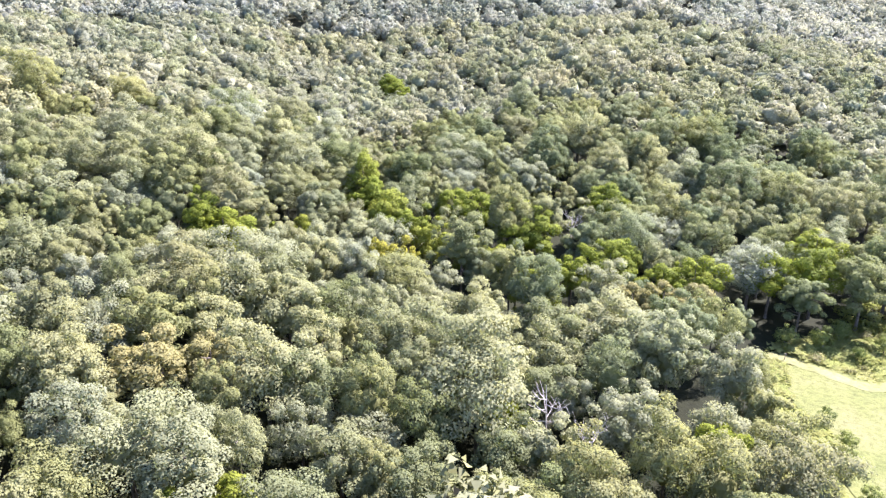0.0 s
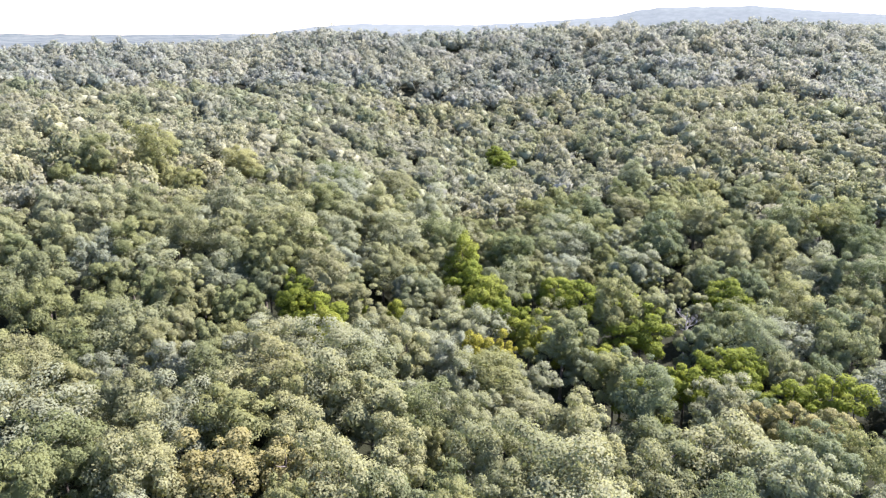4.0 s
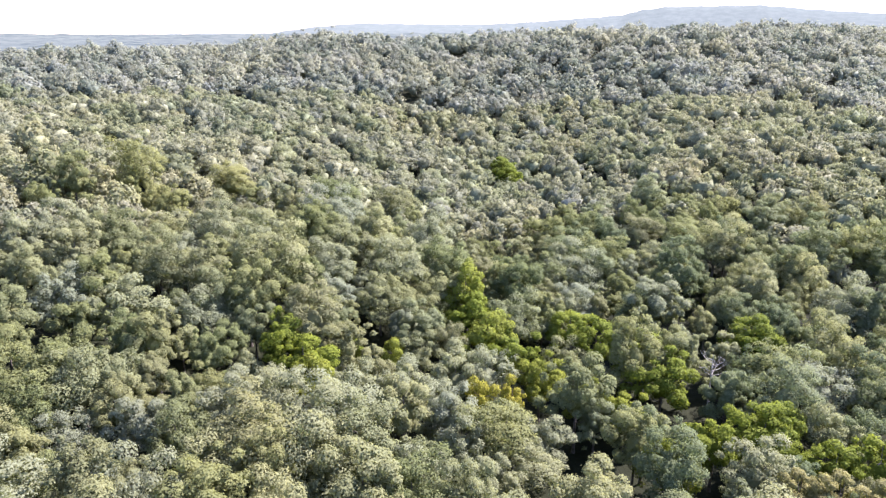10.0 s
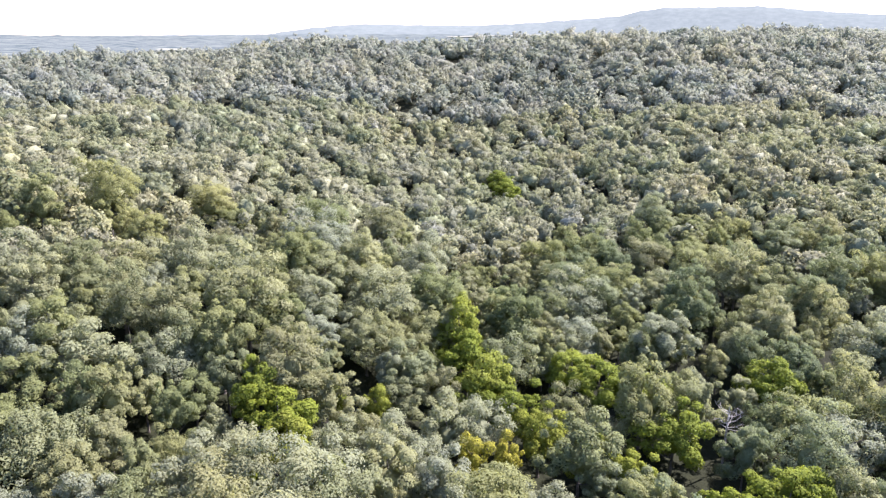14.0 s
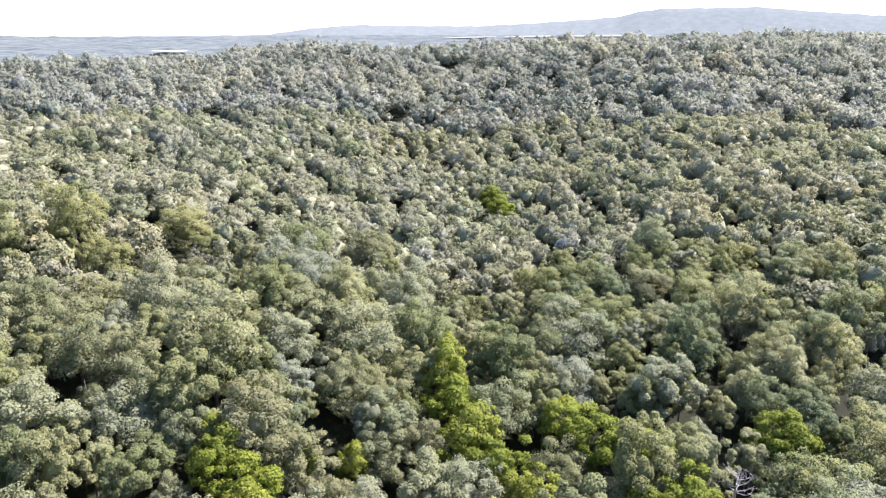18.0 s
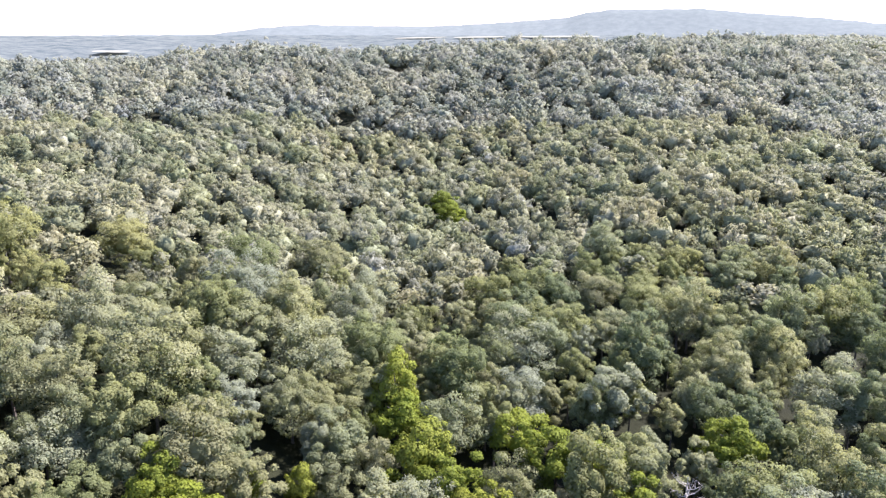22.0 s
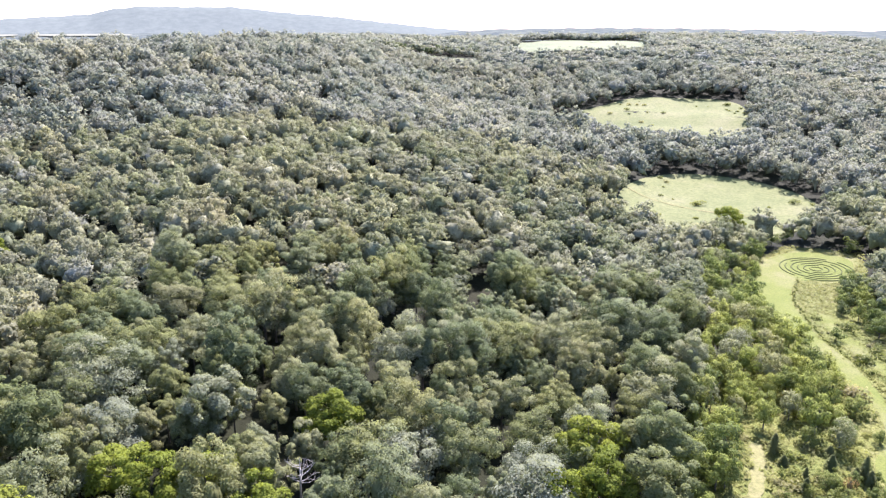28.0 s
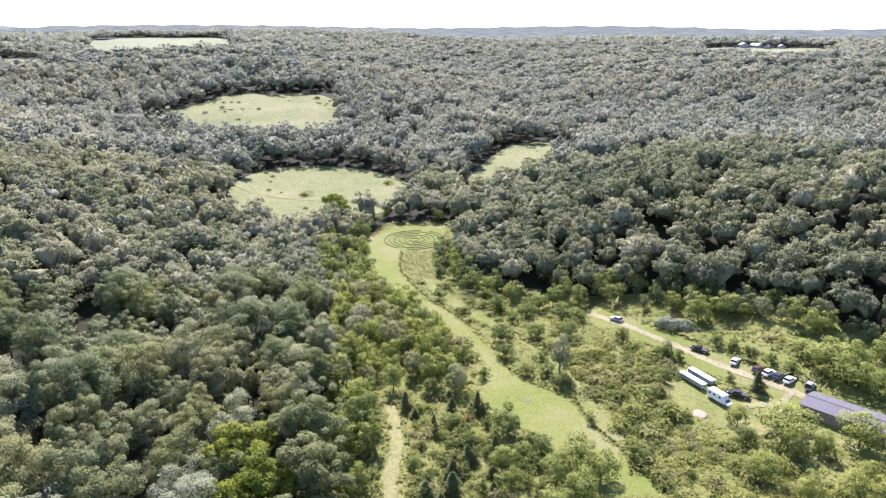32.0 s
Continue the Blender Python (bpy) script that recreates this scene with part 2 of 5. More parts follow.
def cubic_weights(axis, v):
    """Neighbours and Catmull-Rom weights of v along an uneven axis."""
    axis = np.asarray(axis, float)
    v = np.clip(v, axis[0], axis[-1])
    i = np.clip(np.searchsorted(axis, v, side="right") - 1, 0, len(axis) - 2)
    f = (v - axis[i]) / (axis[i + 1] - axis[i])
    w = [-0.5 * f + f * f - 0.5 * f ** 3, 1 - 2.5 * f * f + 1.5 * f ** 3, 0.5 * f + 2 * f * f - 1.5 * f ** 3, -0.5 * f * f + 0.5 * f ** 3]
    return [np.clip(i + k - 1, 0, len(axis) - 1) for k in range(4)], w


def land(x, y):
    """Height of the ground."""
    x, y = np.asarray(x, float), np.asarray(y, float)
    dx, dy = x - HOVER[0], y - HOVER[1]
    r = np.hypot(dx, dy)
    bearing = np.degrees(np.arctan2(dx, dy))
    behind = np.clip((np.abs(bearing - 30) - 90) / 60, 0, 1)
    bi, bw = cubic_weights(BEARINGS, bearing)
    ri, rw = cubic_weights(RANGES, r)
    z = sum(bw[a] * rw[b] * TABLE[bi[a], ri[b]] for a in range(4) for b in range(4))
    z = z * (1 - behind) + behind * (0.05 * r).clip(0, 45)
    roll = 1.6 * np.sin(x / 31 + np.sin(y / 47)) * np.sin(y / 37 + 1.3 * np.sin(x / 53)) * np.clip(z / 14, 0, 1)
    # small draws running down the slopes
    roll = roll + 2.6 * np.sin(x / 15.5 + 2.1 * np.sin(y / 61) + 0.8) * np.sin(y / 38 + 1.7 * np.sin(x / 44)) * np.clip((z - 4) / 14, 0, 1) * np.clip((r - 60) / 60, 0, 1) * np.clip((700 - r) / 200, 0.25, 1)
    # the country beyond the ridge and the long flat-topped hill
    far = np.clip((r - 1300) / 900, 0, 1) ** 2
    plain = np.where(bearing < 28, 34, np.where(bearing > 42, 74, 34 + 40 * (bearing - 28) / 14)) + np.clip((r - 1700) / 1400, 0, 1) * np.where(bearing < 35, 30, 8)
    z = (z + roll) * (1 - far) + far * (plain + 9 * np.sin(x / 410) * np.sin(y / 330))
    return z


# ---- the ground, one sheet to the horizon ----
def mesh_object(name, verts, faces, mat, smooth=True):
    me = bpy.data.meshes.new(name)
    verts, faces = np.asarray(verts, np.float32), np.asarray(faces, np.int32)
    k = faces.shape[1]
    me.vertices.add(len(verts))
    me.vertices.foreach_set("co", verts.ravel())
    me.loops.add(faces.size)
    me.loops.foreach_set("vertex_index", faces.ravel())
    me.polygons.add(len(faces))
    me.polygons.foreach_set("loop_start", np.arange(0, faces.size, k, dtype=np.int32))
    me.polygons.foreach_set("use_smooth", np.full(len(faces), smooth))
    me.update(calc_edges=True)
    me.materials.append(mat)
    return new(name, me)


def grid_faces(rows, cols):
    i = np.arange(rows - 1)[:, None] * cols + np.arange(cols - 1)[None]
    return np.stack([i, i + 1, i + cols + 1, i + cols], -1).reshape(-1, 4)


bear = np.concatenate([np.arange(-180, -60, 6.0), np.arange(-60, 125, 0.75), np.arange(126, 181, 6.0)])
dist = np.concatenate([np.arange(0.5, 700, 5.0), np.arange(700, 1400, 14), np.geomspace(1400, 4900, 45)])
bb, rr = np.meshgrid(np.radians(bear), dist, indexing="ij")
gx, gy = HOVER[0] + rr * np.sin(bb), HOVER[1] + rr * np.cos(bb)
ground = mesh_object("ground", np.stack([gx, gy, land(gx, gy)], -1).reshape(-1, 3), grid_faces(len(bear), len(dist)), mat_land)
tagged(ground, "wooded valley ground rising to hills and open farmland", "ground", kind="structure")


def inside(px, py, poly):
    hit = np.zeros(np.shape(px), bool)
    for (x0, y0), (x1, y1) in zip(poly, poly[1:] + poly[:1]):
        if y0 != y1:
            hit ^= ((y0 > py) != (y1 > py)) & (px < (x1 - x0) * (py - y0) / (y1 - y0) + x0)
    return hit


def rounded(poly, n=4):
    """Corner-cut outline."""
    for _ in range(n):
        poly = [tuple(np.add(np.multiply(a, 1 - f), np.multiply(b, f))) for a, b in zip(poly, poly[1:] + poly[:1]) for f in (0.25, 0.75)]
    return poly


def sheet(name, poly, mat, lift, step, label, category):
    """A patch of ground cover laid on the land inside an outline."""
    poly = rounded(poly, 3)
    bm = bmesh.new()
    bm.faces.new([bm.verts.new((x, y, 0)) for x, y in poly])
    xs, ys = [p[0] for p in poly], [p[1] for p in poly]
    for lo, hi, nrm in ((min(xs), max(xs), (1, 0, 0)), (min(ys), max(ys), (0, 1, 0))):
        for c in np.arange(lo + step, hi, step):
            bmesh.ops.bisect_plane(bm, geom=bm.verts[:] + bm.edges[:] + bm.faces[:], plane_co=Vector(nrm) * c, plane_no=nrm)
    bmesh.ops.triangulate(bm, faces=bm.faces[:])
    for v in bm.verts:
        v.co.z = float(land(v.co.x, v.co.y)) + lift
    for f in bm.faces:
        f.smooth = True
        if f.normal.z < 0:
            f.normal_flip()
    me = bpy.data.meshes.new(name)
    bm.to_mesh(me)
    bm.free()
    me.materials.append(mat)
    return tagged(new(name, me), label, category, kind="structure")


def strip(name, line, width, mat, lift, label, category):
    """A road or path along a line."""
    pts = [np.array(p, float) for p in line]
    for _ in range(3):
        pts = [pts[0]] + [a * (1 - f) + b * f for a, b in zip(pts, pts[1:]) for f in (0.25, 0.75)] + [pts[-1]]
    pts = np.array(pts)
    d = np.gradient(pts, axis=0)
    d /= np.linalg.norm(d, axis=1)[:, None]
    side = np.stack([-d[:, 1], d[:, 0]], -1)
    wob = width * (0.5 + 0.08 * np.sin(np.arange(len(pts)) * 1.7))[:, None]
    rows = [pts + side * wob * f for f in (-1, -0.5, 0, 0.5, 1)]
    v = np.stack(rows, 1).reshape(-1, 2)
    z = land(v[:, 0], v[:, 1]) + lift
    return tagged(mesh_object(name, np.c_[v, z], grid_faces(len(pts), 5), mat), label, category, kind="structure")


VALLEY = [(60, 40), (67, 65), (76, 92), (87, 111), (125, 118), (160, 134), (219, 156), (262, 180), (300, 198), (333, 200), (345, 170), (300, 150), (275, 142), (262, 114), (257, 80), (261, 54), (253, 28), (239, 6), (224, -30), (150, -60), (80, -40)]
FIELD_A = [(353, 310), (411, 324), (440, 270), (420, 226), (383, 206), (331, 207), (292, 224), (285, 262), (325, 292)]
FIELD_B = [(464, 479), (527, 480), (590, 472), (651, 400), (502, 318), (461, 352), (428, 426)]
FIELD_D = [(446, 189), (534, 195), (552, 141), (490, 131), (442, 150), (380, 168), (400, 185)]


def polar(*spots):
    """Places given as bearing and distance from the hover point."""
    return [(HOVER[0] + r * math.sin(radians(b)), HOVER[1] + r * math.cos(radians(b))) for b, r in spots]


CROP = polar((44, 950), (49, 930), (53.6, 970), (53.6, 1340), (49, 1400), (44, 1330))
CROP_WEST = polar((32.5, 870), (41, 850), (41.5, 930), (37, 960), (32.5, 950))
CROP_EAST = polar((88.5, 1010), (93, 990), (97.5, 1030), (97.5, 1240), (92, 1280), (88.5, 1240))
MOWN = [(299, 196), (330, 194), (337, 169), (303, 160), (294, 176), (268, 165), (251, 151), (239, 140), (230, 127), (215, 112), (201, 101), (197, 99), (189, 89), (186, 78), (173, 69), (162, 59), (150, 47), (144, 63), (155, 71), (162, 79), (171, 95), (178, 100), (192, 101), (206, 111), (216, 122), (227, 135), (243, 155), (252, 170)]
LAWN = [(92, 106), (101, 101), (106, 92), (98, 60), (82, 50), (76, 65), (86, 82), (83, 90)]
TRACK = [(164, 121), (158, 117), (147, 111), (136, 108), (120, 101), (104, 90), (96, 103), (90, 109)]
ROAD = [(243, 80), (236, 68), (232, 62), (225, 51), (218, 43), (210, 30), (205, 21), (200, 14), (190, -6), (180, -30)]
BAND = [(299, 197), (244, 164), (237, 151), (215, 132), (199, 116), (195, 108), (178, 103), (166, 121), (144, 113), (130, 120), (138, 131), (177, 148), (212, 164), (251, 190), (285, 210)]
OPEN = [VALLEY, BAND, FIELD_A, FIELD_B, FIELD_D, CROP, CROP_WEST, CROP_EAST]
sheet("meadow", VALLEY, mat_meadow, 0.12, 8, "rough green meadow on the valley floor", "meadow")
sheet("hay_field", FIELD_A, mat_hay, 0.14, 12, "pale mown hay field beyond the trees", "field")
sheet("hay_field", FIELD_B, mat_hay, 0.14, 12, "pale grassy field on a far slope", "field")
sheet("hay_field", FIELD_D, mat_hay, 0.14, 12, "small pale field behind the wooded spur", "field")
for poly in (CROP, CROP_WEST, CROP_EAST):
    sheet("crop_field", poly, mat_crop, 0.5, 30, "green crop field on the far plateau", "field")
sheet("mown_lawn", MOWN, mat_mown, 0.25, 6, "bright mown grass strip winding along the valley", "lawn")
sheet("mown_lawn", LAWN, mat_lawn, 0.25, 6, "sunlit mown grass at the wood's edge", "lawn")
MOWN_PATH = [(262, 150), (248, 138), (241, 130), (234, 120), (218, 99), (206, 86), (197, 78), (186, 72), (175, 65), (169, 61)]
BANK = [(243, 52), (236, 45), (231, 37), (229, 31), (223, 24), (219, 19), (214, 15)]
LANE = [(203, 21), (198, 23), (197, 28), (194, 34)]
strip("grass_path", MOWN_PATH, 6.0, mat_mown, 0.28, "mown grass path between lawn and shrubs", "path")
strip("grass_bank", BANK, 5.0, mat_mown, 0.2, "sunlit grassy bank below the wood", "bank")
strip("dirt_lane", LANE, 2.0, mat_dirt, 0.34, "short sandy lane beside the barn", "path")
strip("grass_track", TRACK, 3.0, mat_track, 0.3, "pale worn track through the shrubs", "path")
strip("grass_verge", ROAD, 14.0, mat_mown, 0.22, "mown grass verge along the dirt road", "verge")
strip("dirt_road", ROAD, 2.6, mat_dirt, 0.32, "sandy dirt road beside the parked cars", "road")
strip("grass_track", [(352, 305), (345, 285), (352, 262), (360, 240), (368, 222)], 1.6, mat_track, 0.35, "pale worn track across the hay field", "path")


# ---- foliage ----
rng = np.random.default_rng(7)


def ball(level):
    bm = bmesh.new()
    bmesh.ops.create_icosphere(bm, subdivisions=level, radius=1)
    v = np.array([p.co[:] for p in bm.verts])
    f = np.array([[q.index for q in p.verts] for p in bm.faces])
    bm.free()
    return v, f


BALL1, BALL2 = ball(1), ball(2)


def crown(n, size, lobes=14, wide=5.0, tall=4.2, base=0.0, reach=0.62, lobe=0.42, core=True, lift=0.0, shell=0.86, whole=0.4, loose=0.25, seed=0):
    """Leaf clumps over the lobes of a crown whose lowest point is at z=base. Returns loose triangles, n of them leaves, each with the way its clump faces."""
    g = np.random.default_rng(seed)
    i = np.arange(lobes) + 0.5
    up = 1 - 1.38 * i / lobes
    turn = i * 2.39996 + seed
    d = np.stack([np.sqrt(1 - up * up) * np.cos(turn), np.sqrt(1 - up * up) * np.sin(turn), up], -1)
    d += g.normal(size=(lobes, 3)) * 0.24
    d /= np.linalg.norm(d, axis=1)[:, None]
    around = np.arctan2(d[:, 1], d[:, 0])
    uneven = 1 + 0.2 * np.sin(2 * around + seed) + 0.15 * np.sin(3 * around + 2.1 * seed)
    d = d * (reach * uneven)[:, None] * (0.66 + 0.5 * g.random((lobes, 1)))
    c = d * [wide, wide, tall] + [0, 0, base + tall * 0.75]
    r = lobe * wide * (0.55 + 0.95 * g.random(lobes) ** 1.5)
    out = np.zeros((0, 4, 3))
    while len(out) < n:
        k = g.choice(lobes, size=4 * n, p=r ** 2 / (r ** 2).sum())
        u = g.normal(size=(4 * n, 3))
        u /= np.linalg.norm(u, axis=1)[:, None]
        p = c[k] + u * (r[k] * (shell + (1.14 - shell) * g.random(4 * n) ** 0.8))[:, None] * [1, 1, 0.85]
        inner = np.linalg.norm((p[:, None] - c[None]) / [1, 1, 0.85], axis=2) < r[None] * (shell - 0.04)
        keep = (inner.sum(1) == 0) & ((u[:, 2] > -0.35) | (g.random(4 * n) < 0.3))
        p, u = p[keep], u[keep]
        p = p + g.normal(size=p.shape) * size * 0.3
        nrm = u + g.normal(size=u.shape) * 0.3 + [0, 0, 0.2]
        nrm /= np.linalg.norm(nrm, axis=1)[:, None]
        a = np.cross(nrm, g.normal(size=u.shape))
        a /= np.linalg.norm(a, axis=1)[:, None]
        b = np.cross(nrm, a)
        s = size * (0.6 + 0.8 * g.random((len(p), 1)))
        full = (p - [0, 0, base + tall * 0.6]) / [wide, wide, tall]
        bend = u * (1.1 - whole) + full / np.linalg.norm(full, axis=1)[:, None] * whole + g.normal(size=u.shape) * loose + [0, 0, lift]
        tri = np.stack([p + a * s * 0.62, p - a * s * 0.36 + b * s * 0.55, p - a * s * 0.36 - b * s * 0.55, bend], 1)
        out = np.concatenate([out, tri])
    out = out[:n]
    if core:
        v, f = BALL2
        inner = (v * [wide * 0.36, wide * 0.36, tall * 0.3] + [0, 0, base + tall * 0.72])[f]
        out = np.concatenate([out, np.concatenate([inner, v[f].mean(1)[:, None]], 1)])
    return out


def foliage(name, tris, mat, tint=None):
    v = np.ascontiguousarray(tris[:, :3]).reshape(-1, 3)
    ob = mesh_object(name, v, np.arange(len(v)).reshape(-1, 3), mat, smooth=False)
    ob.data.attributes.new("facing", "FLOAT_VECTOR", "FACE").data.foreach_set("vector", np.ascontiguousarray(tris[:, 3], np.float32).ravel())
    if tint is not None:
        ob.data.attributes.new("tint", "FLOAT", "FACE").data.foreach_set("value", tint.astype(np.float32))
    return ob


def scatter(name, templates, places, scales, heights, tints, mat):
    """Many crowns in one mesh: each a turned and scaled template."""
    parts, tone = [], []
    for (x, y, z), s, h, tint in zip(places, scales, heights, tints):
        t = templates[rng.integers(len(templates))]
        a = rng.random() * 6.283
        ca, sa = math.cos(a), math.sin(a)
        p = t @ np.array([[ca, sa, 0], [-sa, ca, 0], [0, 0, 1]])
        p[:, :3] = p[:, :3] * [s, s, h] + [x, y, z]
        parts.append(p.astype(np.float32))
        tone.append(np.full(len(p), tint, np.float32))
    return foliage(name, np.concatenate(parts), mat, np.concatenate(tone))


def tube(bm, points, radii, sides=6):
    rings = []
    for i, (p, r) in enumerate(zip(points, radii)):
        d = (Vector(points[min(i + 1, len(points) - 1)]) - Vector(points[max(i - 1, 0)])).normalized()
        a = d.orthogonal().normalized()
        b = d.cross(a)
        rings.append([bm.verts.new(Vector(p) + (a * math.cos(k * 6.283 / sides) + b * math.sin(k * 6.283 / sides)) * r) for k in range(sides)])
    for lo, hi in zip(rings, rings[1:]):
        for k in range(sides):
            bm.faces.new((lo[k], lo[(k + 1) % sides], hi[(k + 1) % sides], hi[k]))
    bm.faces.new(rings[-1])


def trunk_mesh(height, radius, limbs, spread, seed, twigs=0):
    r = random.Random(seed)
    bm = bmesh.new()
    lean = (r.uniform(-0.4, 0.4), r.uniform(-0.4, 0.4))
    pts = [(lean[0] * f * f, lean[1] * f * f, height * f) for f in (0, 0.06, 0.3, 0.6, 1.0)]
    tube(bm, pts, [radius * 1.5, radius * 1.05, radius * 0.85, radius * 0.6, radius * 0.15], 7)
    for k in range(limbs):
        a, f = k * 2.4 + r.random(), r.uniform(0.35, 0.85)
        s = Vector((lean[0] * f * f, lean[1] * f * f, height * f))
        ln = spread * r.uniform(0.6, 1.0)
        e = s + Vector((math.cos(a) * ln, math.sin(a) * ln, ln * r.uniform(0.35, 0.9)))
        mid = (s + e) / 2 + Vector((0, 0, -0.12 * ln))
        tube(bm, [s, mid, e], [radius * 0.45, radius * 0.3, radius * 0.07], 5)
        for j in range(twigs):
            q = mid.lerp(e, r.uniform(0, 0.9))
            w = q + Vector((r.uniform(-1, 1), r.uniform(-1, 1), r.uniform(0.2, 1.1))) * ln * 0.45
            tube(bm, [q, (q + w) / 2 + Vector((0, 0, 0.1)), w], [radius * 0.16, radius * 0.1, radius * 0.03], 4)
    me = bpy.data.meshes.new("trunk")
    bm.to_mesh(me)
    bm.free()
    return me


def part(name, data, mat, parent, label=""):
    """One mesh object under a thing."""
    if isinstance(data, bmesh.types.BMesh):
        me = bpy.data.meshes.new(name)
        data.to_mesh(me)
        data.free()
        data = me
    if not data.materials:
        data.materials.append(mat)
    ob = new(name, data)
    ob.parent = parent
    if label:
        ob["label"] = label
    return ob


def tree(name, label, category, group, leaves, leaf, wide, tall, trunk_h, seed, n=1500, size=0.62, lobes=14, **kw):
    """A tree at the origin: trunk with limbs, and a crown of leaf clumps."""
    top = tagged(new(name), label, category, group)
    me = trunk_mesh(trunk_h + tall * 0.9, 0.035 * wide + 0.08, 6, wide * 0.6, seed)
    part("trunk", me, bark, top)
    ob = foliage("crown", crown(n, size, lobes, wide, tall, trunk_h * 0.6, seed=seed, **kw), leaf)
    ob.parent = top
    return top


def open_ground(x, y, grow=0.0):
    hit = np.zeros(np.shape(x), bool)
    for poly in OPEN:
        if grow:
            c = np.mean(poly, axis=0)
            poly = [tuple(c + (np.array(p) - c) * (1 + grow)) for p in poly]
        hit |= inside(x, y, poly)
    return hit


def seeds(spacing, r1, b0, b1):
    """Jittered places of trees in the woods."""
    n = int(2 * r1 / spacing)
    gx, gy = np.meshgrid(np.arange(-n // 2, n // 2 + 1), np.arange(-n // 2, n // 2 + 1))
    x = (gx + 0.5 * (gy % 2) + rng.uniform(-0.37, 0.37, gx.shape)) * spacing + HOVER[0]
    y = (gy * 0.9 + rng.uniform(-0.37, 0.37, gx.shape)) * spacing + HOVER[1]
    x, y = x.ravel(), y.ravel()
    r, be = np.hypot(x - HOVER[0], y - HOVER[1]), np.degrees(np.arctan2(x - HOVER[0], y - HOVER[1]))
    near = ((r < 150) & (be > -110) & (be < 112) & (y > 20)) | ((r < 330) & (be > -58) & (be < 112))
    k = (r < r1) & (r > 15) & (((be > b0) & (be < b1)) | near) & ~open_ground(x, y)
    return x[k], y[k], r[k], be[k]


# trees with a look of their own, by place on the plan: x, y, width, height of the crown
BRIGHT = [(7.9, 197.2, 4.6, 9), (8.9, 187.7, 5, 7), (13.0, 177.4, 5, 6.5), (18.0, 167.8, 4.6, 5.5), (23.0, 160.0, 4, 5), (33.9, 182.7, 5, 6), (40.0, 172.9, 5, 6), (48.0, 167.9, 5, 6), (49.0, 155.1, 5, 6), (39.1, 147.4, 3.6, 4), (33.1, 154.3, 3.6, 4), (76.5, 173.0, 5.2, 6), (52.8, 133.5, 4, 5), (62.6, 135.3, 4.5, 5), (67.6, 138.3, 4, 5), (42.0, 128.1, 3.6, 4), (73.0, 128.1, 4, 4), (81.1, 127.2, 4.4, 4.5), (-33.7, 157.3, 4, 5), (-27.7, 150.7, 4.5, 5), (-25.2, 144.5, 4, 5), (-19.0, 138.5, 3.4, 4), (-19.9, 165.5, 2.6, 3.5), (-10.7, 168.1, 2.8, 3.5), (5.0, 167.7, 2.8, 3.5), (-27.3, 131.6, 3.4, 4), (31.7, 371.8, 5.5, 6), (34.3, 350.6, 5.5, 6), (24, 82, 3, 4.5), (53, 66, 3.4, 6), (-18, 65, 3, 3.5), (-26, 64, 2.6, 3), (100.0, 126.1, 4.4, 5), (110.1, 124.1, 4.4, 5), (117.1, 134.1, 5, 6), (313, 218, 4.4, 5.5), (321, 222, 4, 5)]
YELLOW = [(9.0, 150.5, 2.6, 3), (16.0, 152.9, 2.4, 3), (141.4, 234.1, 2.6, 3), (-33, 58, 1.6, 2)]
GOLDEN = [(-34, 92, 6.5, 6), (-24, 96, 5, 5), (68.1, 117.1, 4.5, 4.5), (74.0, 113.0, 4.5, 4.5), (62.0, 119.0, 4, 4)]
BARE = [(61.5, 159.8, 9), (-39.1, 273.7, 10), (30, 78, 11), (35, 71, 8)]
apart = np.array([(a, b, 1.3 * w) for a, b, w, _ in BRIGHT + YELLOW + GOLDEN] + [(a, b, 5.6) for a, b, _ in BARE])


def clear_of(x, y, spots, gap):
    d = np.hypot(x[:, None] - spots[None, :, 0], y[:, None] - spots[None, :, 1])
    return (d > spots[None, :, 2] * gap + 1.5).all(1)


# shade put into the leaf tones: the draw, and the spur above the road
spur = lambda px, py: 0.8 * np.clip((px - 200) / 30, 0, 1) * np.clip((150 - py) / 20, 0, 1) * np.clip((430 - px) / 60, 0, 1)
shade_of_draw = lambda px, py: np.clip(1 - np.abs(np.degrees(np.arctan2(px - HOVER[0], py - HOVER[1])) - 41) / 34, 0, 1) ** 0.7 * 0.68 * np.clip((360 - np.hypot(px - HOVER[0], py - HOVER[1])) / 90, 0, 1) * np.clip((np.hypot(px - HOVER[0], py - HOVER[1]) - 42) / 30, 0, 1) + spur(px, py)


# the nearest trees of the wood, each a thing of its own
x, y, dist_r, bearing = seeds(9.2, 820, -36, 104)
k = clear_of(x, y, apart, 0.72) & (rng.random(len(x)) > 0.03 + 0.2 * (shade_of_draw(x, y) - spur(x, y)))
x, y, dist_r, bearing = x[k], y[k], dist_r[k], bearing[k]
away = np.hypot(x - 26, (y - 98) * 1.15)
order = np.argsort(away)
gully = shade_of_draw(x, y)
OAK = [("oak_tree", "broad grey-green oak with a rounded crown in dense woodland", "woodland oaks", leaf_oak, 4.9, 6.2), ("hickory_tree", "olive-green hickory with a billowing crown in dense woodland", "woodland hickories", leaf_hickory, 4.6, 7.4), ("basswood_tree", "dark green tree with a lobed crown, the draw's shade in its tone", "trees of the draw", leaf_dark, 4.7, 7.6)]
kinds = {}
